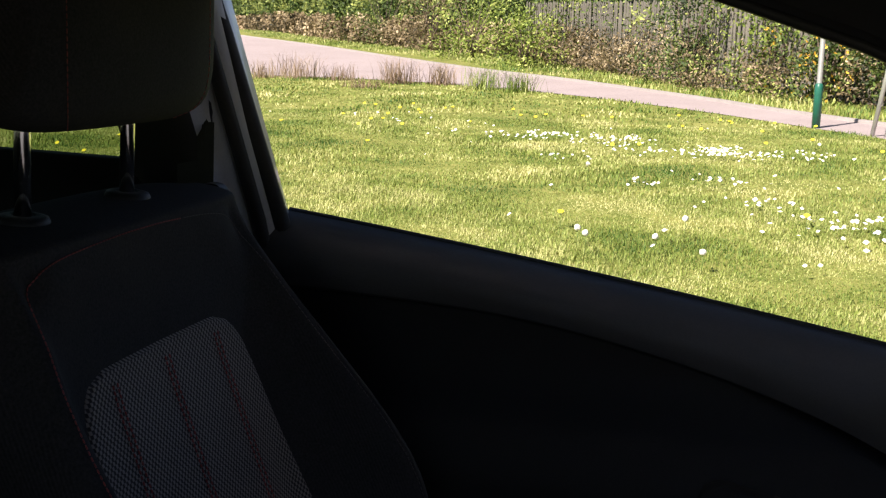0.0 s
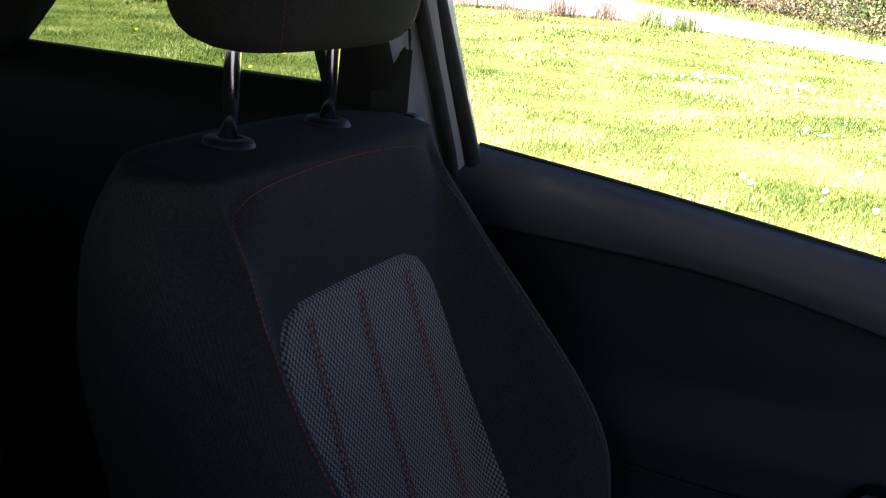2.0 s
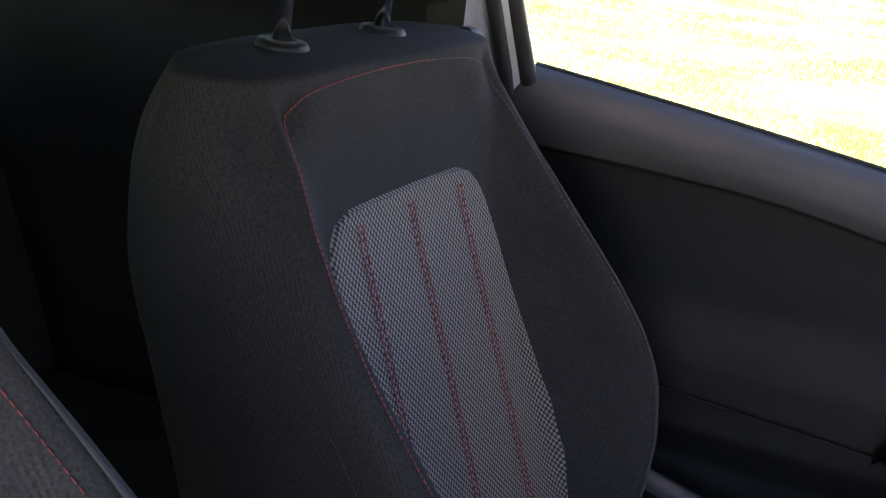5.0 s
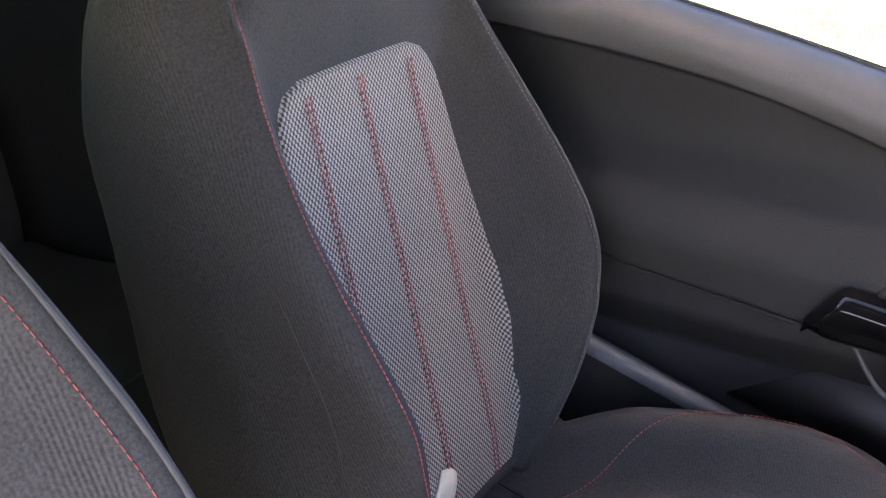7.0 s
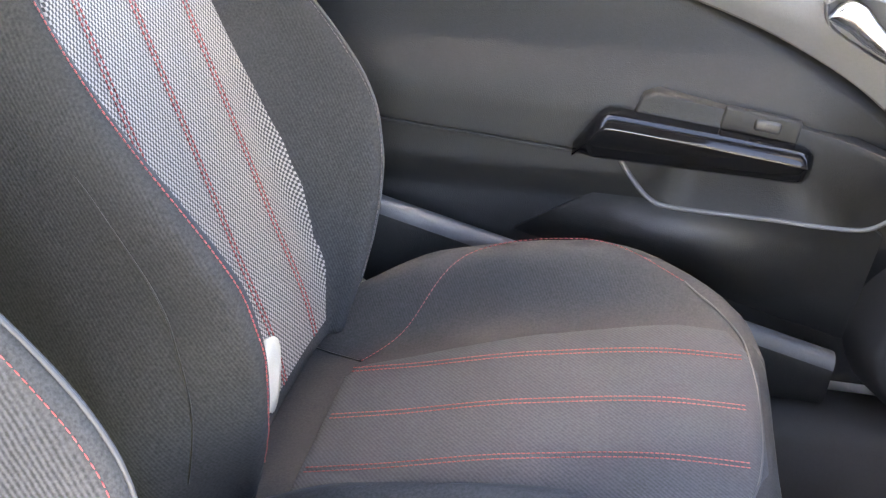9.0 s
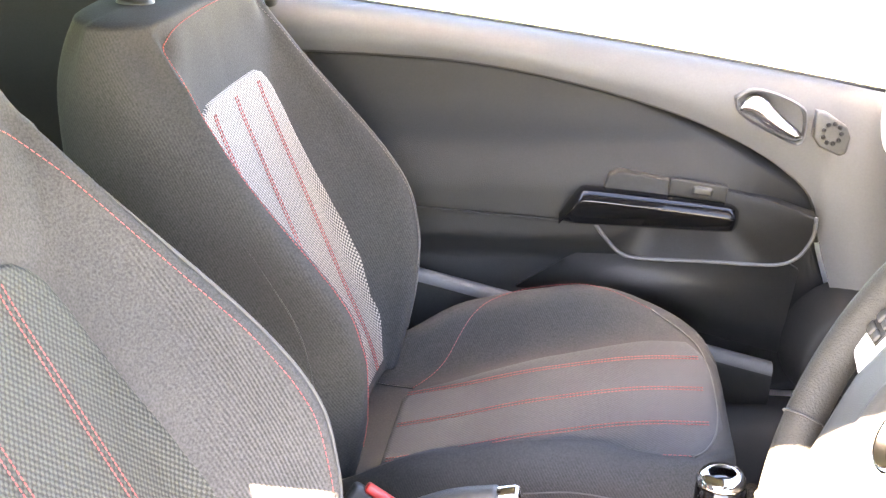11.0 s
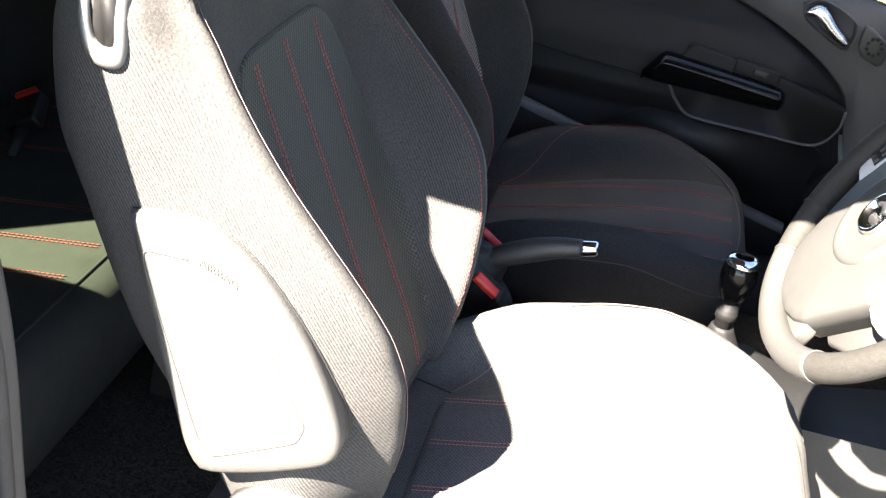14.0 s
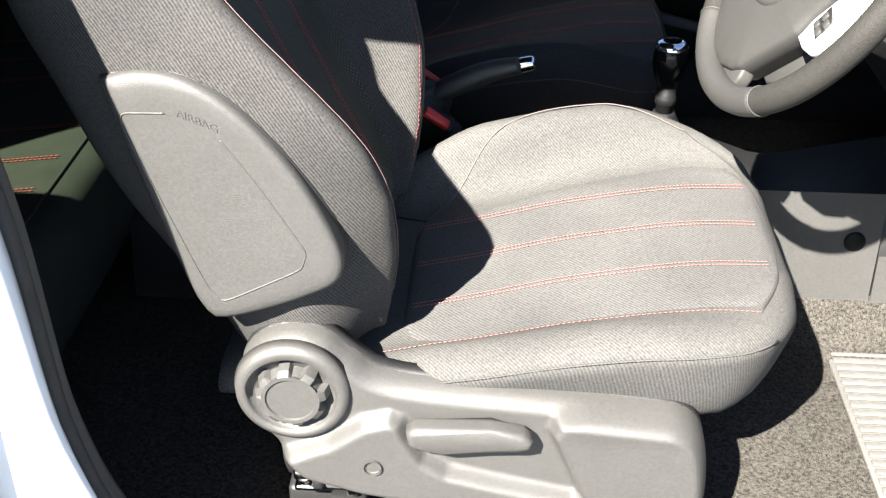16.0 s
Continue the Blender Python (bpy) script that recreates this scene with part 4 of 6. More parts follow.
        if side < 0:
            seam = [(x, -0.180, surface_z(x, -0.180, low) + 0.0015) for x in np.linspace(0.08, 0.474, 40)]
        else:
            seam = [(x, y, surface_z(x, y) + 0.0015) for x, y in spline([(0.107, 0.109), (0.135, 0.150), (0.175, 0.186), (0.23, 0.209), (0.30, 0.220), (0.38, 0.212), (0.44, 0.195)], 40)]
        part("edge_stitching", tube(seam, 0.0009, 5) if side > 0 and outer < 0 else stitches(seam, 0.0042, 0.0014, 0.0005), (RED if outer > 0 else SUNLIT_RED) if side < 0 or outer > 0 else THREAD, cush_, "edge stitching of the cushion")
    front = [(x, y, surface_z(x, y, low) + 0.001) for x, y in spline([(0.44, 0.195), (0.478, 0.165), (0.500, 0.125), (0.511, 0.06), (0.513, 0.0), (0.511, -0.06), (0.500, -0.125), (0.474, -0.180)], 50)]
    part("front_seam", tube(front, 0.0014, 6), PIPING, cush_)
    part("rear_seam", tube([(x, y, surface_z(x, y, low) + 0.0006) for x, y in spline([(0.107, 0.109), (0.080, 0.125), (0.045, 0.140)], 14)], 0.0012, 5), PLASTIC_DARK, cush_)
    for y in (-0.087, 0.0, 0.087):
        b2 = bmesh.new()
        for off in (-0.0035, 0.0035):
            stitches([(x, y + off, surface_z(x, y + off, low) + 0.004) for x in np.linspace(0.103, 0.500, 50)], 0.0036, 0.0009, 0.0006, b2)
        part("seam_stitching", b2, RED if outer > 0 else SUNLIT_RED, cpan_, "double row of red stitching")
    # moulded side trim with recliner dial, lever and button
    o = outer
    yo = o * 0.232
    outline = [(-0.062, 0.53), (-0.058, 0.565), (-0.035, 0.592), (0.0, 0.602), (0.03, 0.594), (0.055, 0.572), (0.10, 0.545), (0.25, 0.532), (0.36, 0.522), (0.395, 0.516), (0.418, 0.495), (0.43, 0.45), (0.43, 0.40), (0.40, 0.378), (0.22, 0.384), (0.09, 0.394), (0.034, 0.407), (-0.005, 0.421), (-0.03, 0.455), (-0.05, 0.485)]
    sh = spline(outline + outline[:1], 160)[:-1]
    raised = np.array([(-0.022, 0.452), (0.03, 0.476), (0.066, 0.503), (0.094, 0.512), (0.106, 0.506), (0.114, 0.486), (0.130, 0.458), (0.155, 0.442), (0.21, 0.429), (0.290, 0.413), (0.297, 0.418), (0.262, 0.500), (0.268, 0.518), (0.30, 0.526), (0.375, 0.520), (0.41, 0.515), (0.45, 0.45), (0.45, 0.36), (0.08, 0.36), (0.0, 0.38), (-0.03, 0.43)])
    xs2 = np.concatenate([-0.0618 + 0.03 * np.linspace(0, 1, 14) ** 2, np.linspace(-0.0305, 0.405, 130), 0.4298 - 0.024 * np.linspace(1, 0, 12) ** 2])
    pts2 = []
    for x in xs2:
        cut_z = []
        for (xa, za), (xb_, zb_) in zip(sh, np.roll(sh, -1, 0)):
            if (xa - x) * (xb_ - x) <= 0 and xa != xb_:
                cut_z.append(za + (zb_ - za) * (x - xa) / (xb_ - xa))
        z0, z1 = min(cut_z), max(cut_z)
        u = np.linspace(0, 1, 64)
        u = 0.5 * (u + (1 - np.cos(u * math.pi)) / 2)
        pts2.append(np.stack([np.full(64, x), z0 + (z1 - z0) * u], 1))
    flat = np.concatenate(pts2)
    rim_d = np.min([poly_gap(flat, a, b) for a, b in zip(sh, np.roll(sh, -1, 0))], 0)
    lip_d = np.min([poly_gap(flat, a, b) for a, b in zip(raised, np.roll(raised, -1, 0))], 0)
    sgn = np.where(poly_inside(flat, raised), 1.0, -1.0)
    level = 0.025 + 0.019 * smoothstep(-0.006, 0.007, sgn * lip_d)
    shoulder = 0.010 * smoothstep(0.0, 0.04, flat[:, 0] - 0.25) * smoothstep(0.49, 0.53, flat[:, 1])
    t_ = np.clip(rim_d / 0.016, 0, 1)
    level = (level + shoulder * 0.3) * np.sqrt(1 - (1 - t_) ** 2) - 0.004 * (1 - t_)
    surf = np.stack([flat[:, 0], yo + o * level, flat[:, 1]], 1).reshape(len(xs2), 64, 3)
    rows = [[tuple(p) for p in r] for r in surf]
    trim_ = part("side_trim", grid(rows), PLASTIC, seat, "grey moulded plastic seat side trim")
    part("trim_back", slab([tuple(p) for p in sh[::2]], "xz", yo - o * 0.02, yo - o * 0.002), PLASTIC_DARK, seat)
    lever = [(0.113, 0.506), (0.122, 0.513), (0.20, 0.515), (0.232, 0.511), (0.243, 0.502), (0.241, 0.491), (0.228, 0.487), (0.15, 0.483), (0.124, 0.483), (0.115, 0.490)]
    part("height_lever", slab(lever, "xz", yo + o * 0.030, yo + o * 0.054, 0.007, 4), PLASTIC, trim_, "grey height adjustment lever")
    part("trim_button", lathe([(0, 0.0004), (0.0075, 0.0004), (0.0078, -0.001), (0.0085, -0.001), (0.0090, 0.0008), (0.0095, 0.0), (0.0095, -0.003)] if o > 0 else [(0, -0.0004), (0.0075, -0.0004), (0.0078, 0.001), (0.0085, 0.001), (0.0090, -0.0008), (0.0095, 0.0), (0.0095, 0.003)], "y", 24, (0.078, yo + o * 0.0443, 0.452)), PLASTIC, trim_, "round press button")
    prof = [(0.0, 0.0), (0.062, 0.0), (0.058, 0.012), (0.048, 0.017), (0.046, 0.012), (0.043, 0.006), (0.0, 0.006)]
    part("dial_surround", lathe(prof, "y", 48, (-0.005, yo - 0.02, 0.535)) if o < 0 else lathe([(r, -h) for r, h in prof], "y", 48, (-0.005, yo + 0.02, 0.535)), PLASTIC, trim_)
    ringp = []
    for h, base, depth in ((0.0, 0.040, 0.0), (0.012, 0.040, 0.006), (0.026, 0.036, 0.007), (0.030, 0.030, 0.0), (0.030, 0.026, 0.0), (0.0275, 0.025, 0.0), (0.0275, 0.004, 0.0)):
        ringp.append([((base - (depth if (i // 4) % 2 else 0)) * math.cos(i * math.tau / 64) - 0.005, yo + o * (0.012 + h), (base - (depth if (i // 4) % 2 else 0)) * math.sin(i * math.tau / 64) + 0.535) for i in range(64)])
    part("recliner_dial", grid(ringp, True, True), PLASTIC, trim_, "ribbed round recliner dial", smooth=False)
    def gy(x, z):
        """Half width of the shoulder at that place on its side."""
        h_ = spline(backrest_row(min(z, 1.072)), 80)[22:70]
        return float(np.interp(-x, -h_[:, 1], h_[:, 0]))

    # side airbag cover
    bag = [(-0.158, 0.872), (-0.12, 0.880), (-0.078, 0.872), (-0.035, 0.842), (0.01, 0.785), (0.045, 0.715), (0.050, 0.675), (0.025, 0.652), (-0.065, 0.618), (-0.090, 0.632), (-0.11, 0.69), (-0.135, 0.78), (-0.158, 0.872)]
    sh = spline(bag, 70)[:-1]
    c = sh.mean(0)
    rows = []
    for k, h in ((1.0, -0.012), (1.0, 0.005), (0.985, 0.0095), (0.955, 0.012), (0.90, 0.0132), (0.80, 0.0135), (0.4, 0.0137), (0.1, 0.0137)):
        rows.append([(c[0] + (x - c[0]) * k, o * (min(0.2285, gy(x, z) - 0.006) if h < 0 else 0.2405 + h), c[1] + (z - c[1]) * k) for x, z in sh])
    cover = part("airbag_cover", grid(rows, True, True), PLASTIC, seat, "smooth grey plastic side airbag cover", matrix=tilt)
    # dark bead stands in for the shadow in the gap round the cover
    part("cover_gap", tube([(x, o * min(0.2412, gy(x, z) + 0.0003), z) for x, z in sh], 0.0017, 6, True), PLASTIC_DARK, cover)
    line = [(-0.054, 0.818), (-0.040, 0.798), (-0.022, 0.770), (0.018, 0.702), (0.012, 0.682), (-0.068, 0.640), (-0.083, 0.660), (-0.147, 0.842), (-0.098, 0.843)]
    line = np.concatenate([np.linspace(a, b, 14, endpoint=False) for a, b in zip(line[:-1], line[1:])])
    for _ in range(4):
        line[1:-1] = (line[:-2] + line[1:-1] + line[2:]) / 3
    part("moulded_line", tube([(x, o * 0.2541, z) for x, z in line], 0.0009, 6), PLASTIC, cover)
    word = bpy.data.curves.new("word", "FONT")
    word.body, word.size, word.extrude, word.align_x = "AIRBAG", 0.0105, 0.0006, "CENTER"
    word_ob = new("word", word)
    flat_word = bpy.data.meshes.new_from_object(word_ob.evaluated_get(bpy.context.evaluated_depsgraph_get()))
    bpy.data.objects.remove(word_ob)
    marks = bmesh.new()
    marks.from_mesh(flat_word)
    for v_ in marks.verts:
        u_, h_, d_ = v_.co.x * -o, v_.co.y, v_.co.z
        x_ = -0.073 + u_
        v_.co = (x_, o * (0.2543 + d_), 0.8385 - 0.34 * (u_ + 0.012) - 3.2 * max(0.0, u_ + 0.012) ** 2 + h_)
    part("embossed_mark", marks, PLASTIC, cover, "embossed word")
    # fold-forward grip on the shoulder, with a recess behind it
    rim_o, rim_i = [spline(g_ + g_[:1], 56)[:-1] for g_ in (GRIP_OUTER, GRIP_INNER)]
    def even(ring_):
        """Half width of the shoulder under a ring, smoothed round it."""
        w_ = np.array([gy(x, z) for x, z in ring_])
        return np.mean([np.roll(w_, k) for k in range(-7, 8)], 0)

    frame_ = []
    for k, out in ((0.0, -0.012), (0.0, 0.002), (0.12, 0.0060), (0.45, 0.0080), (0.82, 0.0060), (1.0, 0.0015), (1.0, -0.004)):
        ring_ = rim_o * (1 - k) + rim_i * k
        frame_.append([(x, o * (w_ + out + 0.001), z) for (x, z), w_ in zip(ring_, even(ring_))])
    grip_ = part("release_grip", grid(frame_, True), GRIP_GREY if o < 0 else PLASTIC_DARK, seat, "silvery grey fold-forward grip", matrix=tilt)
    cup = [[(x, o * (gy(x, z) + out), z) for x, z in GRIP_CENTRE + (rim_i - GRIP_CENTRE) * k] for k, out in ((1.0, -0.001), (1.03, -0.030), (1.0, -0.062), (0.3, -0.064))]
    # near-black colour puts the recess's shade into the cup
    part("grip_cup", grid(cup, True, True), CUP, grip_, "dark cup behind the grip")
    # runners under the cushion
    for y in (-0.19, 0.19):
        part("seat_runner", box((0.46, 0.045, 0.06), (0.2, y, 0.325), 0.006), PLASTIC_DARK, seat)
    part("seat_frame", box((0.44, 0.40, 0.13), (0.18, 0, 0.415), 0.02), PLASTIC_DARK, seat)
    if outer > 0:
        flap = spline([(-0.016, 0.622), (0.006, 0.612), (-0.002, 0.590), (-0.030, 0.566), (-0.052, 0.566), (-0.050, 0.594), (-0.016, 0.622)], 30)[:-1]
        c_ = flap.mean(0)
        part("cloth_label", grid([[(surface_x(y_, z_) + h_, y_, z_) for y_, z_ in (c_ + (flap - c_) * k_)] for k_, h_ in ((1.0, 0.004), (1.0, 0.0075), (0.6, 0.0080), (0.2, 0.0080))], True, True), LABEL, panel_, "small beige cloth label")
    if outer < 0:
        for k, (x, z, w, h) in enumerate(((-0.006, 0.404, 0.018, 0.014), (0.012, 0.398, 0.012, 0.018), (0.030, 0.392, 0.020, 0.010), (0.050, 0.388, 0.012, 0.014), (0.070, 0.383, 0.024, 0.009), (0.094, 0.379, 0.014, 0.012), (0.0, 0.385, 0.030, 0.008), (0.045, 0.372, 0.040, 0.008))):
            part("runner_latch", box((w, 0.018, h), (x, -0.236 - 0.005 * (k % 2), z), 0.003), (CHROME, PLASTIC_DARK, SILVER)[k % 3], seat, "small steel piece of the seat runner")
    # worn shape of the bolster that faces the middle of the car
    for ob in seat.children_recursive:
        if ob.type == "MESH":
            co = np.empty(len(ob.data.vertices) * 3, np.float32)
            ob.data.vertices.foreach_get("co", co)
            co = co.reshape(-1, 3)
            ay = -co[:, 1] * outer
            move = smoothstep(0.11, 0.20, ay) * smoothstep(0.64, 0.80, co[:, 2]) * (1 - smoothstep(1.03, 1.12, co[:, 2]))
            co[:, 1] -= outer * side_shift * move * (ay > 0)
            ob.data.vertices.foreach_set("co", co.ravel())
            ob.data.update()


front_seat("charcoal cloth driver's seat with red stitching", -0.35, 0.0, 0.0, 0.0, -1, INSERT_DARK, 0.30, 0.024, CLOTH)
front_seat("charcoal cloth passenger seat with a grey woven panel", 0.35, -0.050, -0.021, 0.088, 1, INSERT, 1.0, -0.016, CLOTH_SHADED)


# ---- passenger door ----
def belt(x):
    return 0.994 - 0.136 * x - 0.04 * x * x


ARCH = spline([(-0.30, 0.932), (-0.12, 0.930), (0.09, 0.918), (0.26, 0.888), (0.42, 0.842), (0.53, 0.792), (0.60, 0.745), (0.632, 0.705), (0.645, 0.64)], 90)


def arch(x):
    return float(np.interp(x, ARCH[:, 0], ARCH[:, 1])) if x < 0.645 else 0.64 - (x - 0.645) * 3


def ridge(x):
    return 0.702 - 0.068 * max(x, 0)


def door_y(x, z):
    a, b = arch(x), belt(x) - 0.004
    if z >= a:
        k = (z - a) / max(b - a, 0.01)
        y = 0.722 - 0.016 * math.sin(min(k, 1) * math.pi * 0.62) + 0.068 * (1 - math.sqrt(max(0.0, 1 - min(1.0, max(0.0, (k - 0.18) / 0.82)) ** 2)))
        y -= 0.02 * float(smoothstep(0.62, 0.72, x))
    else:
        y = 0.735 - 0.055 * float(smoothstep(0.87, 0.73, z)) * float(smoothstep(0.66, 0.50, x)) * float(smoothstep(0.0, 0.012, a - z))
        below = float(smoothstep(ridge(x) + 0.0015, ridge(x) - 0.0045, z))
        y += 0.014 * below
        y += 0.030 * float(smoothstep(0.66, 0.60, z))
    return y


door = thing("door_1", "dark grey passenger door with a black grab handle", "car door", kind="structure")
rows_rail, rows_skin = [], []
for x in np.linspace(-0.26, 0.90, 141):
    zt = belt(x)
    a = min(max(arch(x), 0.40), zt - 0.03)
    rows_rail.append([(x, door_y(x, z), z) for z in np.linspace(a + 0.003, zt - 0.004, 30)] + [(x, 0.785, zt - 0.007), (x, 0.80, zt - 0.018)])
    rows_skin.append([(x, 0.76, 0.37)] + [(x, door_y(x, z), z) for z in np.linspace(0.375, a - 0.004, 130)] + [(x, door_y(x, a - 0.004) + 0.018, a)])
part("upper_rail", grid(rows_rail), RAIL, door, "smooth grey upper door rail")
part("door_skin", grid(rows_skin), SOFT, door)
part("arm_ledge", tube([(x, door_y(x, ridge(x) + 0.002) - 0.0005, ridge(x)) for x in np.linspace(-0.20, 0.262, 40)] + [(0.285, 0.672, 0.6905), (0.305, 0.668, 0.688)], 0.0018, 6), SOFT, door, "edge of the arm ledge")
part("belt_seal", tube([(x, 0.777, belt(x) - 0.004) for x in np.linspace(-0.20, 0.88, 40)], 0.004, 6), RUBBER, door)
part("trim_groove", tube([(x, 0.742, z) for x, z in ARCH], 0.006, 6), PLASTIC_DARK, door)
# scoop plate with a raised lip, grab handle and window switch
lip = spline([(0.305, 0.688), (0.322, 0.664), (0.345, 0.640), (0.375, 0.632), (0.48, 0.630), (0.57, 0.628), (0.605, 0.640), (0.625, 0.672), (0.628, 0.705)], 60)
plate = [(0.300, 0.700)] + [tuple(p) for p in lip] + [(0.56, 0.728), (0.50, 0.742), (0.42, 0.755), (0.34, 0.768), (0.325, 0.762)]
part("scoop_plate", slab(plate, "xz", 0.668, 0.70, 0.004), SOFT, door)
part("scoop_lip", tube([(x, 0.668, z) for x, z in lip], 0.0030, 8), RAIL, door, "raised edge round the pull scoop")
rows = []
for x, zt, zb in zip(*spline([(0.252, 0.700, 0.692), (0.270, 0.727, 0.693), (0.284, 0.744, 0.692), (0.300, 0.7455, 0.6915), (0.36, 0.7400, 0.690), (0.43, 0.7325, 0.688), (0.490, 0.7255, 0.686), (0.507, 0.722, 0.687), (0.515, 0.714, 0.693)], 40).T):
    d = min(1.0, 0.25 + (x - 0.252) / 0.03, 0.35 + (0.515 - x) / 0.012)
    y0 = 0.668 - 0.038 * d
    rows.append([(x, 0.672, zt - 0.001), (x, y0 + 0.016 * d, zt), (x, y0 + 0.013 * d, zt - 0.0012), (x, y0 + 0.003 * d, zt - 0.0095), (x, y0, zt - 0.0120), (x, y0 + 0.001, zt - 0.0145), (x, y0 + 0.012 * d, zb + 0.004), (x, y0 + 0.016 * d, zb), (x, 0.672, zb)])
part("grab_handle", grid(rows, False, False), GLOSS, door, "glossy black grab handle")
part("switch_plate", box((0.085, 0.012, 0.026), (0.455, 0.6705, 0.742), 0.003, rot=Matrix.Rotation(radians(7), 4, "Y")), SOFT, door)
part("window_switch", box((0.030, 0.010, 0.014), (0.462, 0.6655, 0.742), 0.004, rot=Matrix.Rotation(radians(7), 4, "Y")), PLASTIC_DARK, door, "small window switch")
# release lever in its bezel
rec = spline([(0.505, 0.872), (0.525, 0.884), (0.556, 0.880), (0.595, 0.862), (0.606, 0.845), (0.604, 0.812), (0.592, 0.806), (0.555, 0.822), (0.515, 0.846), (0.505, 0.872)], 50)[:-1]
rows = []
c = rec.mean(0)
for k, y in ((1.06, 0.712), (1.03, 0.700), (0.99, 0.700), (0.95, 0.708), (0.9, 0.73), (0.4, 0.735)):
    rows.append([(c[0] + (x - c[0]) * k, y, c[1] + (z - c[1]) * k) for x, z in rec])
part("lever_bezel", grid(rows, True), RAIL, door)
rows = []
for x, z, w in spline([(0.508, 0.860, 0.003), (0.514, 0.864, 0.010), (0.525, 0.8645, 0.0145), (0.540, 0.858, 0.0150), (0.554, 0.846, 0.0135), (0.570, 0.834, 0.0110), (0.588, 0.823, 0.0085), (0.598, 0.817, 0.0045), (0.602, 0.815, 0.0015)], 40):
    rows.append([(x + w * 0.45 * math.sin(a), 0.704 - 0.016 * min(1.0, w / 0.007) * math.cos(a), z + w * math.sin(a)) for a in np.linspace(-1.5, 1.5, 14)])
part("release_lever", grid(rows), SATIN, door, "chrome door release lever")
tw = [(0.617, 0.858), (0.632, 0.855), (0.662, 0.835), (0.668, 0.820), (0.664, 0.796), (0.655, 0.792), (0.625, 0.805), (0.615, 0.82)]
part("tweeter_grille", slab(tw, "xz", 0.690, 0.712, 0.004), PLASTIC, door)
star = bmesh.new()
for k in range(9):
    ang = k * math.tau / 9
    lathe([(0, 0), (0.0035, 0), (0.0035, 0.002), (0, 0.002)], "y", 8, (0.641 + 0.013 * math.cos(ang), 0.690, 0.826 + 0.015 * math.sin(ang)), star)
part("grille_holes", star, PLASTIC_DARK, door)
# pocket bin with its sloping lip, loudspeaker pod
lipb = [(x, 0.668, 0.606 - 0.25 * x) for x in np.linspace(-0.16, 0.585, 20)]
rows = []
for x, y, z in lipb:
    rows.append([(x, 0.74, z - 0.03), (x, 0.680, z - 0.004), (x, 0.676, z + 0.002), (x, 0.662, z + 0.002), (x, 0.658, z - 0.004), (x, 0.658, z - 0.02), (x, 0.668, 0.40), (x, 0.69, 0.375)])
part("door_pocket", grid(rows), SOFT, door)
part("pocket_lip", grid([[(x, 0.678, z + 0.003), (x, 0.670, z + 0.006), (x, 0.660, z + 0.006), (x, 0.654, z), (x, 0.655, z - 0.012)] for x, y, z in lipb]), RAIL, door, "lighter lip of the door pocket")
# flat dark plate just proud of the skin, in place of a recess
part("pocket_recess", slab([(0.285, 0.622), (0.185, 0.557), (0.40, 0.508), (0.60, 0.458), (0.62, 0.60), (0.60, 0.612), (0.36, 0.616)], "xz", 0.7175, 0.73), PLASTIC_DARK, door, "flat dark plate for the recess above the pocket")
part("outer_panel", grid([[(x, 0.80, 0.23), (x, 0.83, 0.6), (x, 0.815, belt(x) - 0.05), (x, 0.79, belt(x) - 0.015)] for x in np.linspace(-0.26, 0.98, 12)]), BODY, door, "white painted outer door panel")
# rear edge of the door's window frame, black
part("window_frame", tube([(-0.196 - 0.19 * (z - 1.02), 0.752 - 0.28 * (z - 0.95), z) for z in np.linspace(0.99, 1.275, 14)], 0.011, 8), RUBBER, door, "black window frame edge")
prof = [(0.0, 0.0), (0.062, 0.0), (0.068, 0.005), (0.078, 0.007), (0.088, -0.002), (0.098, -0.025), (0.112, -0.07)]
part("speaker_pod", lathe([(r, h) for r, h in prof], "y", 40, (0.712, 0.655, 0.478)), SOFT, door, "round loudspeaker pod")
part("speaker_grille", lathe([(0, 0.004), (0.058, 0.004), (0.061, 0.0)], "y", 40, (0.712, 0.652, 0.478)), PLASTIC_DARK, door)
pane = grid([[(x, 0.781 - 0.14 * (z - 0.9), z) for z in (0.86, 1.30)] for x in (-0.24, 0.30, 0.9)])
pane_ob = part("window_pane", pane, GLASS, door)
pane_ob.visible_shadow = False

# ---- body shell ----
bm = box((2.6, 1.36, 0.03), (0.0, 0, 0.275))
tagged(part("floor", bm, CARPET), "grey-beige loop carpet floor of the car", "floor", kind="structure")


def roof_z(x, y, low):
    edge = low + 0.0
    return edge + 0.105 * (1 - (abs(y) / 0.66) ** 2.5) - 0.42 * max(0, x - 0.25) ** 2 - 0.10 * max(0, -0.5 - x) ** 2


RAIL_X = [-1.35, -0.9, -0.2, 0.10, 0.20, 0.30, 0.46, 0.62, 0.80, 0.98]
RAIL_Z = [1.20, 1.28, 1.30, 1.305, 1.302, 1.291, 1.239, 1.15, 1.03, 0.92]


RAIL_Z_OPEN = [1.17, 1.245, 1.262, 1.270, 1.284, 1.284, 1.234, 1.148, 1.03, 0.92]


def rail_z(x, s=1):
    return float(np.interp(x, RAIL_X, RAIL_Z if s > 0 else RAIL_Z_OPEN))


def rail_y(z):
    return 0.745 - 0.30 * max(0.0, z - 0.95)


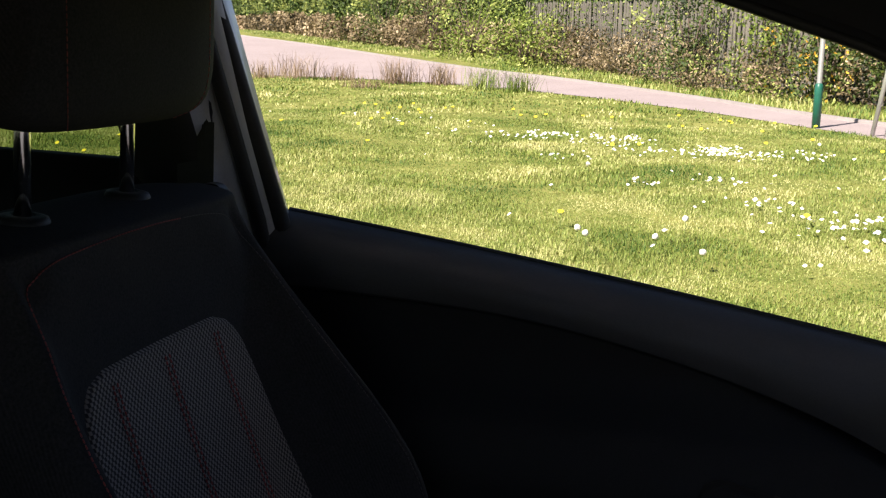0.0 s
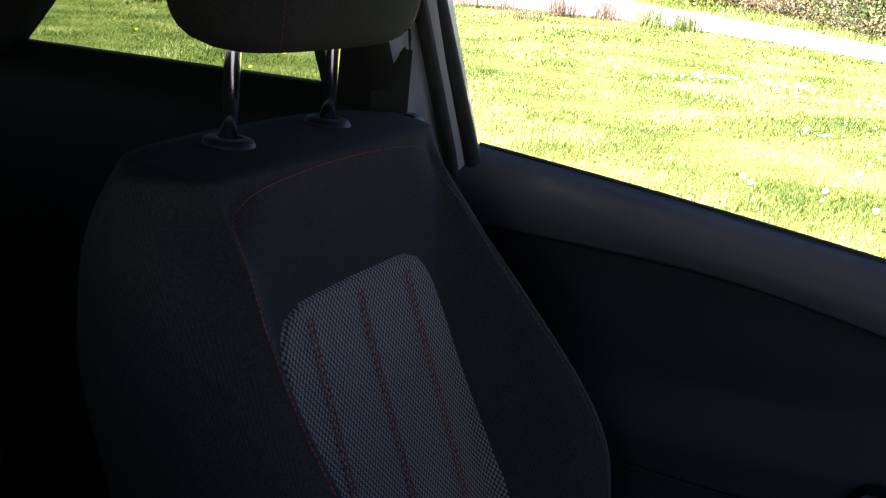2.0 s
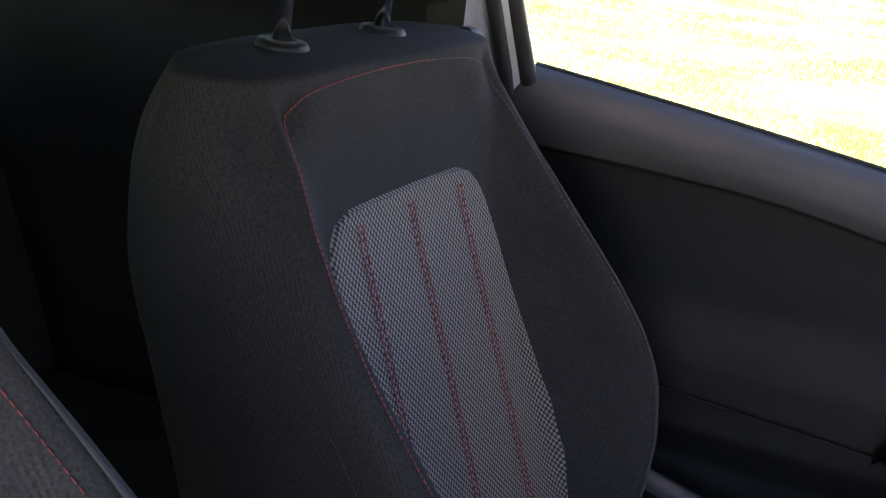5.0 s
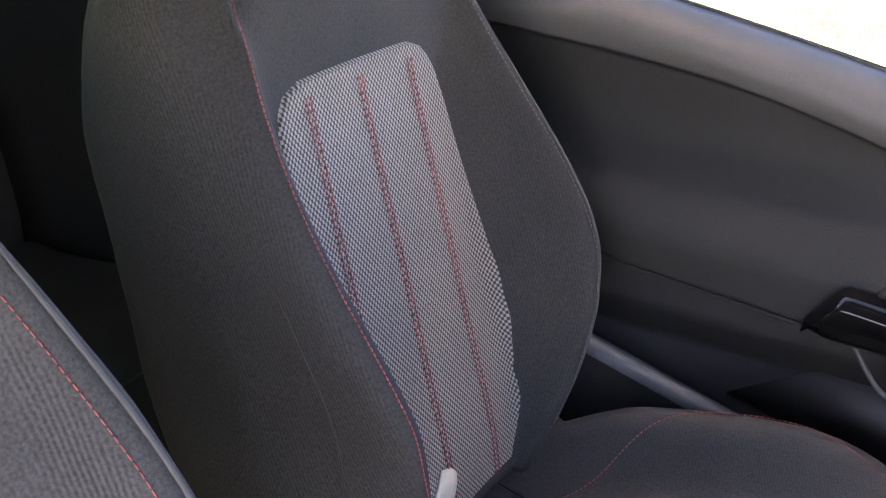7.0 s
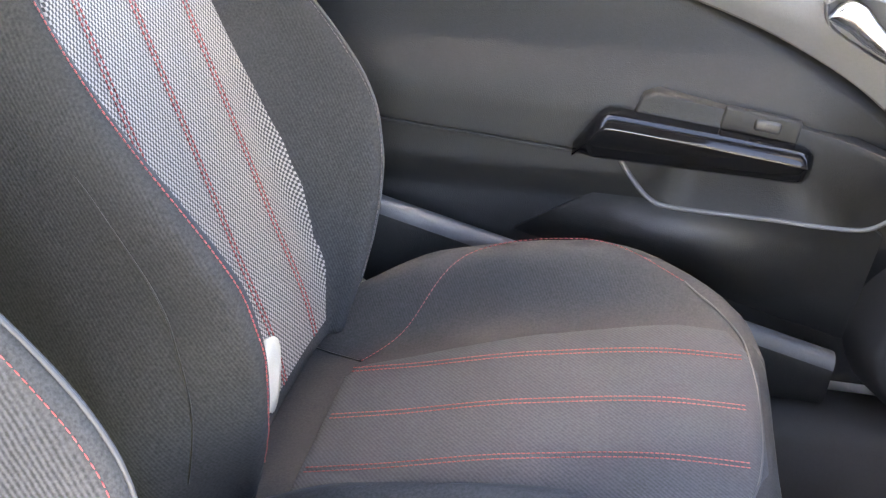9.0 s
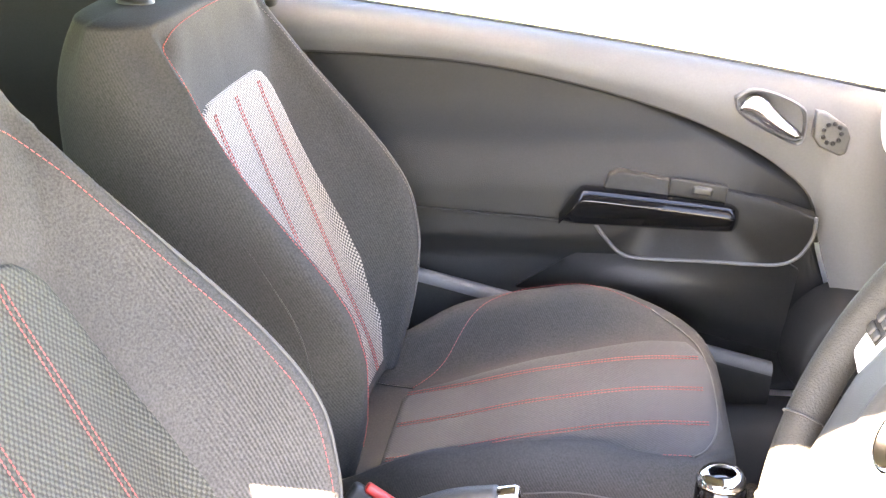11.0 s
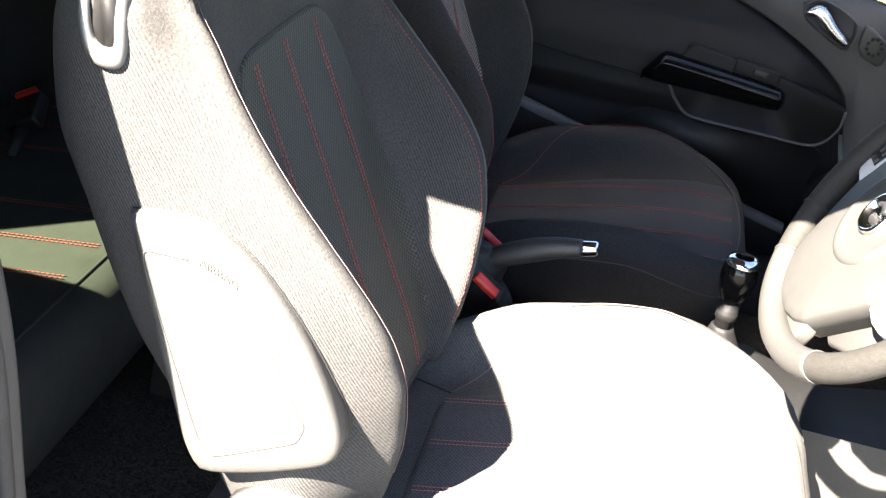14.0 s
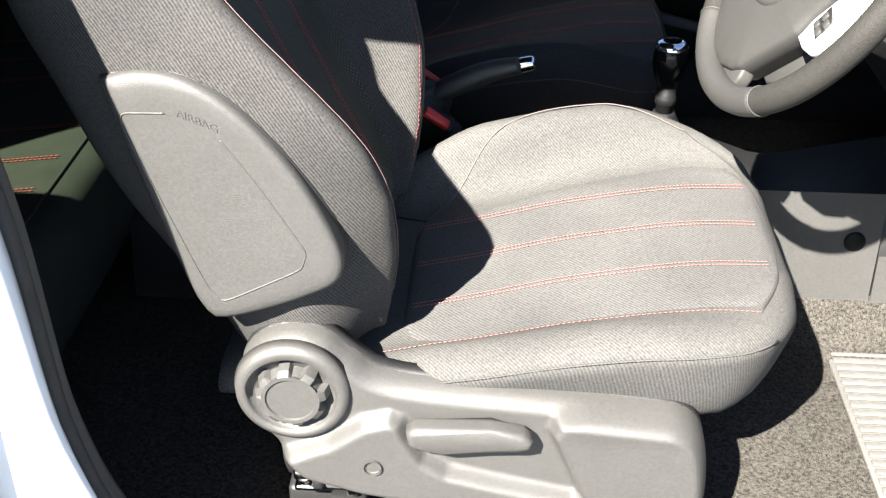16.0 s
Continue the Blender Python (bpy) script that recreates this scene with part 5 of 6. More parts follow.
def pillar_x(z, s):
    """The front edge of the centre pillar; on the open door's side its upper part stands further back."""
    if s > 0:
        return float(np.interp(z, [0.30, 0.50, 0.80, 1.0, 1.30], [-0.10, -0.165, -0.195, -0.200, -0.245]))
    return curve(z, [0.30, 0.45, 0.53, 0.625, 0.79, 1.0, 1.30], [-0.10, -0.155, -0.182, -0.198, -0.206, -0.245, -0.330])


rows = [[(x, y, roof_z(x, y, 1.285)) for y in np.linspace(-0.63, 0.63, 27)] for x in np.linspace(-1.4, 0.52, 40)]
tagged(part("ceiling", grid(rows), HEADLINER), "dark cloth headliner under the roof", "ceiling", kind="structure")
body = thing("car_body", "white painted small car body with dark pillars", "car", kind="structure")
rows = [[(x, y, roof_z(x, y * 0.9, 1.285) + 0.035 - (0.03 if abs(y) > 0.64 else 0)) for y in np.linspace(-0.665, 0.665, 31)] for x in np.linspace(-1.45, 0.53, 40)]
part("roof_skin", grid(rows), BODY, body)
for s in (-1, 1):
    xs = np.linspace(-1.35, 0.98, 70)
    rows = []
    for x in xs:
        z = rail_z(x, s)
        y = rail_y(z)
        rows.append([(x, s * (y + dy), z + dz) for dy, dz in ((-0.050, 0.050), (-0.052, 0.015), (-0.040, -0.006), (-0.020, -0.010), (0.002, -0.002), (0.006, 0.02), (-0.01, 0.05), (-0.04, 0.055))])
    part("roof_rail", grid(rows, True, True), HEADLINER if s > 0 else BODY, body, "dark trim of the roof rail and front pillar" if s > 0 else "white painted roof rail and front pillar")
    part("door_seal", tube([(x, s * (rail_y(rail_z(x, s)) - 0.028), rail_z(x, s) - 0.012) for x in xs[34:]], 0.007, 6), RUBBER, body)
    # inner lining of the rail
    part("rail_lining", grid([[(x, s * 0.60, roof_z(x, 0.60, 1.285) if x < 0.5 else rail_z(x, s) + 0.06), (x, s * (rail_y(rail_z(x, s)) - 0.058), rail_z(x, s) + 0.02), (x, s * (rail_y(rail_z(x, s)) - 0.056), rail_z(x, s) + 0.0)] for x in xs]), HEADLINER, body)
    # centre pillar: painted outside, trimmed inside
    prow, trow = [], []
    for z in np.linspace(0.30, 1.30, 30):
        y = rail_y(z) if z > 0.95 else 0.745 - 0.02 * max(0, 0.6 - z)
        xf = pillar_x(z, s)
        w = float(np.interp(z, [0.30, 0.6, 1.0, 1.30], [0.12, 0.10, 0.07, 0.05]))
        tw_ = min(w, 0.046) if s > 0 and z > 0.9 else w
        lip = 0.0 if s > 0 else float(np.interp(z, [0.40, 0.55, 0.65, 0.80], [0.030, 0.028, 0.020, 0.014]))
        prow.append([(xf - 0.006 + lip, s * (y + 0.050), z), (xf + 0.006 + lip, s * (y + 0.040), z), (xf + 0.008 + lip * 0.2, s * (y + 0.010), z), (xf - 0.004, s * (y - 0.012), z), (xf - 0.02, s * (y - 0.012), z), (xf - w - 0.03, s * (y + 0.02), z), (xf - w - 0.03, s * (y + 0.055), z)])
        trow.append([(xf - 0.022, s * (y - 0.014), z), (xf - 0.026, s * (y - 0.034), z), (xf - 0.05, s * (y - 0.044), z), (xf - tw_, s * (y - 0.043), z), (xf - tw_ - 0.03, s * (y - 0.005), z)])
    part("centre_pillar", grid(prow, True, True), BODY, body, "white painted centre pillar")
    if s < 0:
        edge = []
        for z in np.linspace(0.30, 1.29, 40):
            y = rail_y(z) if z > 0.95 else 0.745 - 0.02 * max(0, 0.6 - z)
            edge.append((pillar_x(z, s), y, z))
        part("weather_strip", tube([(x + 0.010, s * (y + 0.000), z) for x, y, z in edge], 0.0085, 8), RUBBER, body, "black rubber weather strip")
        part("jamb_trim", grid([[(x + 0.012, s * (y - 0.008), z), (x + 0.016, s * (y - 0.018), z), (x + 0.010, s * (y - 0.030), z), (x - 0.012, s * (y - 0.050), z), (x - 0.04, s * (y - 0.056), z)] for x, y, z in edge]), PLASTIC, body, "grey trim strip inside the door opening")
    part("pillar_trim", grid(trow), TRIM_GREY if s > 0 else PLASTIC_DARK, body, "grey pillar trim")
    if s > 0:
        part("pillar_cover", grid([[(pillar_x(z, s) - w0, rail_y(max(z, 0.95)) - dy, z) for w0, dy in ((0.043, 0.040), (0.048, 0.050), (0.075, 0.052), (0.120, 0.048), (0.150, 0.030), (0.155, 0.0))] for z in np.linspace(0.6, 1.29, 16)]), PLASTIC_DARK, body, "dark cover behind the pillar trim")
    part("pillar_seal", tube([(pillar_x(z, s) - 0.010, s * ((rail_y(z) if z > 0.95 else 0.745 - 0.02 * max(0, 0.6 - z)) - 0.014), z) for z in np.linspace(0.30, 1.29, 40)], 0.009, 8), RUBBER, body)
    # rear side: panel under the quarter window, pane, rear pillar
    rows = []
    for x in np.linspace(-1.35, -0.26, 24):
        top = (1.075 if s > 0 else 0.992) + 0.02 * (-x - 0.3)
        rows.append([(x, s * 0.62, 0.30), (x, s * 0.66, 0.62), (x, s * 0.655, 0.9), (x, s * 0.66, top - 0.05), (x, s * 0.69, top), (x, s * 0.72, top), (x, s * 0.79, top - 0.06), (x, s * 0.82, 0.75), (x, s * 0.80, 0.32)])
    part("quarter_panel", grid(rows), SOFT if s > 0 else PLASTIC_DARK, body, "dark inner quarter panel")
    rows = []
    for x in np.linspace(-1.55, -0.235, 24):
        rows.append([(x, s * 0.745, 1.045 if s > 0 else 0.985), (x, s * 0.80, 0.95), (x, s * 0.835, 0.78), (x, s * 0.83, 0.55), (x, s * 0.80, 0.30)])
    part("rear_wing", grid(rows), BODY, body, "white painted rear wing")
    rows = []
    for z in np.linspace(1.06, 1.30, 8):
        xr = -0.84 + (z - 1.09) * 0.9
        rows.append([(-1.5, s * 0.60, z), (xr, s * 0.655, z), (xr + 0.02, s * 0.70, z), (-1.5, s * 0.74, z)])
    part("rear_pillar", grid(rows, True, True), HEADLINER, body)
    p_ = part("quarter_pane", grid([[(x, s * (0.715 - 0.25 * (z - 1.07)), z) for z in (1.05 if s > 0 else 0.98, 1.31)] for x in (-0.9, -0.28)]), TINT, body)
    # sill
    rows = []
    for x in np.linspace(-0.25, 1.05, 20):
        rows.append([(x, s * 0.60, 0.29), (x, s * 0.62, 0.36), (x, s * 0.64, 0.385), (x, s * 0.71, 0.385), (x, s * 0.73, 0.375), (x, s * 0.78, 0.34), (x, s * 0.80, 0.22)])
    part("sill", grid(rows), PLASTIC if s < 0 else SOFT, body, "plastic sill tread")
rows = [[(x, y, z) for y in np.linspace(-0.64, 0.64, 6)] for x, z in ((0.50, 1.335), (0.85, 1.13), (1.25, 0.93))]
p_ = part("windscreen", grid(rows), GLASS, body)
p_.visible_shadow = False
part("tailgate", grid([[(x, y, z) for y in np.linspace(-0.7, 0.7, 6)] for x, z in ((-1.40, 0.28), (-1.46, 0.95))]), PLASTIC_DARK, body)
p_ = part("rear_pane", grid([[(x, y, z) for y in np.linspace(-0.6, 0.6, 6)] for x, z in ((-1.46, 0.95), (-1.40, 1.31))]), TINT, body)
part("scuttle", grid([[(1.25, y, 0.93), (1.35, y, 0.88), (2.2, y, 0.75), (2.35, y, 0.35)] for y in np.linspace(-0.78, 0.78, 9)]), BODY, body, "white bonnet")
for s in (-1, 1):
    part("front_wing", grid([[(x, s * 0.80, 0.22), (x, s * 0.82, 0.6), (x, s * 0.78, float(np.interp(x, [0.95, 1.35, 2.2], [0.93, 0.88, 0.75])))] for x in np.linspace(0.95, 2.25, 10)]), BODY, body)

for wx in (-1.12, 1.38):
    for s in (-1, 1):
        tyre = [(0.19, -0.075), (0.24, -0.085), (0.285, -0.075), (0.298, -0.05), (0.298, 0.05), (0.285, 0.075), (0.24, 0.085), (0.19, 0.075)]
        w_ = part("wheel", lathe(tyre, "y", 40, (wx, s * 0.715, 0.298)), RUBBER, body, "black road wheel tyre")
        part("rim", lathe([(0.0, 0.05 * s), (0.06, 0.055 * s), (0.16, 0.04 * s), (0.192, 0.072 * s), (0.195, 0.0)], "y", 40, (wx, s * 0.715, 0.298)), SILVER, w_, "silver wheel rim")

# ---- belt on the passenger's pillar ----
sb = thing("seat_belt", "black seat belt hanging from its guide on the pillar", "seat belt", (0, 0, 0))
part("belt_guide", tube([(-0.268 + 0.016 * math.cos(a), 0.662, 1.130 + 0.045 * math.sin(a)) for a in np.linspace(0, math.tau, 28, endpoint=False)], 0.008, 8, True), PLASTIC_DARK, sb, "black belt guide loop")
part("belt_webbing", grid([[(-0.285 + dx - 0.02 * (1.13 - z), 0.655 - 0.02 * (1.13 - z), z) for dx in (0.0, 0.012, 0.024, 0.036, 0.046)] for z in np.linspace(0.55, 1.13, 14)]), RUBBER, sb)

# ---- dashboard and console ----
dash = thing("dashboard", "dark grained plastic dashboard with round vents", "dashboard", kind="structure")
prof = [(1.28, 0.93), (0.95, 0.955), (0.78, 0.945), (0.715, 0.915), (0.705, 0.86), (0.72, 0.76), (0.74, 0.66), (0.80, 0.60), (0.95, 0.56), (1.15, 0.50), (1.2, 0.28), (1.3, 0.28)]
part("dash_body", grid([[(x + 0.03 * abs(y / 0.7) ** 3, y, z) for x, z in prof] for y in np.linspace(-0.71, 0.71, 30)]), PLASTIC_DARK, dash)
for y in (-0.60, 0.60):
    part("air_vent", lathe([(0.0, 0.006), (0.030, 0.006), (0.036, 0.016), (0.044, 0.018), (0.048, 0.008), (0.048, -0.02)], "x", 32, (0.715, y, 0.875), rot=None), SILVER, dash, "round silver air vent")
part("centre_stack", box((0.14, 0.22, 0.26), (0.775, 0.01, 0.78), 0.02, 3, rot=None), PLASTIC_DARK, dash)
part("column_shroud", slab([(0.50, 0.865), (0.74, 0.76), (0.74, 0.90), (0.52, 0.945)], "xz", -0.40, -0.30, 0.02, 3), PLASTIC_DARK, dash)
part("knee_panel", grid([[(0.74, y, 0.70), (0.80, y, 0.58), (0.98, y, 0.50), (1.10, y, 0.30)] for y in np.linspace(-0.66, -0.12, 8)]), PLASTIC_DARK, dash)
console = thing("centre_console", "dark plastic centre console and tunnel between the seats", "console", kind="structure")
rows = []
for x in np.linspace(-0.35, 0.86, 40):
    h = float(np.interp(x, [-0.35, 0.0, 0.22, 0.34, 0.48, 0.60, 0.86], [0.42, 0.45, 0.455, 0.50, 0.515, 0.47, 0.52]))
    w = float(np.interp(x, [-0.35, 0.3, 0.55, 0.86], [0.085, 0.09, 0.105, 0.12]))
    rows.append([(x, -w - 0.02, 0.28), (x, -w, 0.38), (x, -w + 0.004, h - 0.02), (x, -w + 0.02, h), (x, 0, h - 0.006), (x, w - 0.02, h), (x, w - 0.004, h - 0.02), (x, w, 0.38), (x, w + 0.02, 0.28)])
part("tunnel_cover", grid(rows), PLASTIC_DARK, console)


# ---- handbrake, gear lever, buckles ----
hb = thing("handbrake", "black leather handbrake lever with a chrome button", "handbrake", (0, 0, 0))
grip = spline([(0.098, -0.026, 0.602), (0.13, -0.027, 0.622), (0.18, -0.028, 0.645), (0.222, -0.028, 0.656)], 24)
rad = [0.0125 + 0.0045 * math.sin(math.pi * min(1.0, 0.12 + k / 26)) for k in range(24)]
lever_ = part("lever_grip", tube(grip, rad, 16), LEATHER, hb, "dark leather lever grip")
part("release_button", lathe([(0, 0), (0.0105, 0), (0.0115, 0.004), (0.0105, 0.020), (0.008, 0.024), (0, 0.024)], "z", 20, (0.220, -0.028, 0.6555), rot=Matrix.Rotation(radians(76), 4, "Y")), CHROME, lever_, "chrome release button")
rows = []
for k in np.linspace(0, 1, 26):
    cx, cz = 0.088 + 0.026 * (1 - k), 0.455 + 0.168 * k
    r = 0.060 - 0.034 * k + 0.005 * math.sin(k * 24)
    rows.append([(cx + r * (1.25 - 0.3 * k) * math.cos(a) * (1 + 0.10 * math.sin(3 * a + 7 * k)), -0.026 + r * 0.72 * math.sin(a) * (1 + 0.10 * math.sin(4 * a + 9 * k)), cz + 0.006 * math.sin(5 * a + 3 * k) * (1 - k)) for a in np.linspace(0, math.tau, 36, endpoint=False)])
part("lever_gaiter", grid(rows, True, True), GAITER, hb, "creased black leather gaiter")

gear = thing("gear_lever", "black gear lever with a chrome-ringed knob", "gear lever", (0, 0, 0))
GX, GY = 0.428, -0.03
knob_ = part("gear_knob", lathe([(0.0, 0.634), (0.012, 0.634), (0.016, 0.639), (0.0215, 0.652), (0.0245, 0.668), (0.0235, 0.682), (0.0215, 0.690), (0.018, 0.694), (0.0, 0.695)], "z", 32, (GX, GY, 0)), GLOSS, gear, "glossy black gear knob")
part("knob_ring", lathe([(0.013, 0.6955), (0.0225, 0.689), (0.0235, 0.692), (0.019, 0.699), (0.013, 0.700)], "z", 32, (GX, GY, 0)), CHROME, knob_, "chrome ring on the knob")
part("gear_shaft", lathe([(0.0, 0.54), (0.0125, 0.54), (0.0125, 0.606), (0.0150, 0.608), (0.0150, 0.618), (0.0135, 0.620), (0.014, 0.632), (0.0, 0.635)], "z", 24, (GX, GY, 0)), CUP, gear)
rows = []
for k in np.linspace(0, 1, 22):
    r = 0.060 - 0.045 * k ** 0.8
    rows.append([(GX + 0.01 * (1 - k) + r * math.cos(a) * (1 + 0.13 * math.sin(5 * a + 5 * k) * (1 - 0.6 * k)), GY + r * 0.95 * math.sin(a) * (1 + 0.12 * math.sin(4 * a + 7 * k) * (1 - 0.6 * k)), 0.505 + 0.090 * k + 0.005 * math.sin(6 * a + 9 * k) * (1 - k)) for a in np.linspace(0, math.tau, 36, endpoint=False)])
gaiter_ = part("gear_gaiter", grid(rows, True, True), CUP, gear, "creased leather gear gaiter")
ring_pts = [(GX + 0.015 + 0.066 * math.cos(a), GY + 0.062 * math.sin(a), 0.512) for a in np.linspace(0, math.tau, 40, endpoint=False)]
part("gaiter_ring", tube(ring_pts, 0.0035, 8, True), CHROME, gaiter_, "chrome ring round the gaiter")


def buckle(at, turn, label):
    ob = thing("belt_buckle", label, "belt buckle", at, "belt buckles")
    ob.matrix_basis = Matrix.Translation(at) @ turn
    body_ = part("buckle_body", box((0.062, 0.026, 0.062), (0, 0.006, -0.03), 0.006, 3), PLASTIC_DARK, ob)
    part("release_button", box((0.040, 0.015, 0.011), (0, -0.004, 0.004), 0.003), BUCKLE, body_, "red release button")
    part("buckle_stalk", tube([(0, 0.006, -0.06), (-0.006, 0.006, -0.12)], 0.010, 8), PLASTIC_DARK, ob)
    return ob


buckle((0.091, 0.040, 0.600), Matrix.Rotation(radians(35), 4, "Y") @ Matrix.Rotation(radians(-25), 4, "X"), "black seat belt buckle with a red button beside the passenger seat")
buckle((0.108, -0.076, 0.594), Matrix.Rotation(radians(35), 4, "Y") @ Matrix.Rotation(radians(25), 4, "X"), "black seat belt buckle with a red button beside the driver's seat")

buckle((-0.69, 0.155, 0.595), Matrix.Rotation(radians(-30), 4, "Y") @ Matrix.Rotation(radians(-60), 4, "X"), "black seat belt buckle with a red button on the rear bench")

# ---- steering wheel ----
wheel = thing("steering_wheel", "leather three-spoke steering wheel with silver trim", "steering wheel", (0.5140, -0.3600, 0.9320))
wheel.matrix_basis = Matrix.Translation((0.5140, -0.3600, 0.9320)) @ Matrix.Rotation(radians(6.4), 4, "Z") @ Matrix.Rotation(radians(-59.4), 4, "Y") @ Matrix.Rotation(radians(-90), 4, "Z")
# in the wheel's own frame: x is to the driver's right, y is up along the rim, z faces the driver
R = 0.1713


def rim(a0, a1, n):
    return [(R * math.cos(a), R * math.sin(a), 0.0) for a in np.linspace(radians(a0), radians(a1), n)]


part("rim", tube(rim(0, 360, 97)[:-1], 0.0142, 16, True, squash=1.08), WHEEL_LEATHER, wheel, "stitched black leather rim")
part("rim_insert", tube(rim(229, 304, 40), 0.0148, 16, squash=1.08), HUB, wheel, "smooth grey lower section of the rim")
for a in (32, 148, 208, 229, 304):
    ca, sa = math.cos(radians(a)), math.sin(radians(a))
    part("rim_seam", tube([((R + 0.0147 * math.cos(t)) * ca, (R + 0.0147 * math.cos(t)) * sa, 0.0157 * math.sin(t)) for t in np.linspace(0, math.tau, 24, endpoint=False)], 0.0010, 5, True), HUB if a > 220 else PLASTIC_DARK, wheel)
# the hub sits a little low in the rim and the wheel is turned slightly
TURNED = Matrix.Translation((-0.0235, -0.0216, 0.0)) @ Matrix.Rotation(radians(-12.8), 4, "Z") @ Matrix.Diagonal((0.935, 0.935, 1, 1))


def hub_part(name, bm, mat, label="", under=None):
    bm.transform(TURNED)
    return part(name, bm, mat, under or wheel, label)


def both(pts):
    """A half outline from top to bottom, closed by its mirror image."""
    return pts + [(-x, y) for x, y in pts[::-1] if x > 0]


def dense(pts, n=7):
    """More points along each side of a closed outline, with the corners kept."""
    out = []
    for (x0, y0), (x1, y1) in zip(pts, pts[1:] + pts[:1]):
        out += [(x0 + (x1 - x0) * k / n, y0 + (y1 - y0) * k / n) for k in range(n)]
    return out


hub = dense(both([(0.0, 0.066), (0.080, 0.068), (0.112, 0.064), (0.124, 0.050), (0.114, 0.020), (0.110, -0.010), (0.110, -0.032), (0.101, -0.052), (0.086, -0.082), (0.070, -0.115), (0.056, -0.128), (0.032, -0.140), (0.0, -0.147)]))
rows = []
for k, h in ((1.0, -0.026), (1.0, -0.004), (0.994, 0.0005), (0.975, 0.0035), (0.90, 0.0065), (0.72, 0.0095), (0.5, 0.0110), (0.3, 0.0118), (0.05, 0.0120)):
    rows.append([(x * k, -0.02 + (y + 0.02) * k, h) for x, y in hub])
hub_ = hub_part("hub_cover", grid(rows, True, True), HUB, "smooth grey airbag hub cover")
hub_part("hub_ring", lathe([(0, 0.0122), (0.046, 0.0122), (0.0500, 0.0132), (0.056, 0.0150), (0.0605, 0.0138), (0.064, 0.0100), (0.065, 0.002)], "z", 56), HUB, "raised round field on the hub", hub_)
hub_part("badge", lathe([(0, 0.0125), (0.0205, 0.0125), (0.0215, 0.0185), (0.0235, 0.0190), (0.0255, 0.0165), (0.026, 0.0115)], "z", 40), CHROME, "round chrome badge", hub_)
for turn in (0, 180):
    fig = slab(spline([(-0.018, 0.003), (-0.010, 0.010), (-0.001, 0.0125), (0.006, 0.009), (0.004, 0.003), (-0.004, 0.006), (-0.011, 0.003), (-0.018, 0.003)], 30)[:-1], "xy", 0.0126, 0.0165, 0.0008)
    fig.transform(Matrix.Rotation(radians(turn), 4, "Z"))
    hub_part("badge_figure", fig, PLASTIC_DARK, "", hub_)
hub_part("spoke_web", slab(both([(0.0, 0.02), (0.104, -0.015), (0.134, -0.030), (0.137, -0.050), (0.118, -0.082), (0.084, -0.108), (0.0, -0.115)]), "xy", -0.036, -0.027, 0.003, 2), HUB, "grey web under the hub")
hub_part("lower_spoke", slab(both([(0.0, -0.10), (0.066, -0.106), (0.075, -0.118), (0.080, -0.132), (0.060, -0.143), (0.0, -0.150)]), "xy", -0.020, -0.003, 0.004, 3), HUB, "grey lower spoke")
for s in (-1, 1):
    sp = [(s * x, y) for x, y in ((0.112, -0.034), (0.114, -0.008), (0.118, 0.022), (0.128, 0.050), (0.146, 0.066), (0.170, 0.054), (0.174, 0.010), (0.168, -0.012), (0.156, -0.026), (0.135, -0.033))]
    spoke_ = hub_part("side_spoke", slab(sp if s > 0 else sp[::-1], "xy", -0.028, 0.0005, 0.004, 3), TRIM_GREY, "pale silver side spoke")
    pad = [(s * x, y) for x, y in ((0.107, -0.010), (0.144, -0.014), (0.147, 0.011), (0.122, 0.016))]
    pad = [(s * 0.014 + x, y) if s * x < 0.115 else (x, y) for x, y in pad]
    hub_part("button_pad", slab(pad if s > 0 else pad[::-1], "xy", -0.001, 0.0020, 0.0010, 2), PLASTIC_DARK, "black button pad on the spoke", spoke_)
    for dx, dy, w, h in ((-0.004, 0.0065, 0.009, 0.009), (0.0075, 0.0045, 0.009, 0.009), (-0.0055, -0.0055, 0.009, 0.008), (0.0060, -0.0070, 0.011, 0.008)):
        hub_part("wheel_button", box((w, h, 0.004), (s * (0.1335 + dx), dy, 0.0020), 0.0016, 2), HUB, "", spoke_)
part("column_stalk", tube([(0.05, 0.01, -0.07), (0.13, 0.012, -0.065), (0.20, 0.015, -0.055)], [0.008, 0.007, 0.010], 10), PLASTIC_DARK, wheel)

# ---- rear bench ----
bench = thing("rear_bench", "dark cloth rear bench with red double stitching", "rear seat", (0, 0, 0))
rows = []
for y in np.linspace(-0.60, 0.60, 40):
    pr = [(-0.78, 0.36), (-0.80, 0.52), (-0.70, 0.535), (-0.55, 0.552), (-0.40, 0.57), (-0.355, 0.565), (-0.335, 0.545), (-0.335, 0.45), (-0.37, 0.36)]
    e = 1 - 0.04 * abs(y / 0.6) ** 8
    rows.append([(x, y, 0.36 + (z - 0.36) * e) for x, z in spline(pr, 40)])
part("bench_cushion", grid(rows), PLAIN, bench)
for y in (-0.28, -0.19, -0.09, 0.10, 0.19, 0.28):
    bm = bmesh.new()
    for off in (-0.0035, 0.0035):
        stitches([(x, y + off + 0.10 * (x + 0.4) * 0.3, 0.5725 + 0.118 * (x + 0.4)) for x in np.linspace(-0.75, -0.385, 30)], 0.0060, 0.0007, 0.0008, bm)
    part("seam_stitching", bm, RED, bench, "double row of red stitching")
part("front_seam", tube([(-0.372, y, 0.572) for y in np.linspace(-0.58, 0.58, 20)], 0.002, 6), PIPING, bench)
rows = []
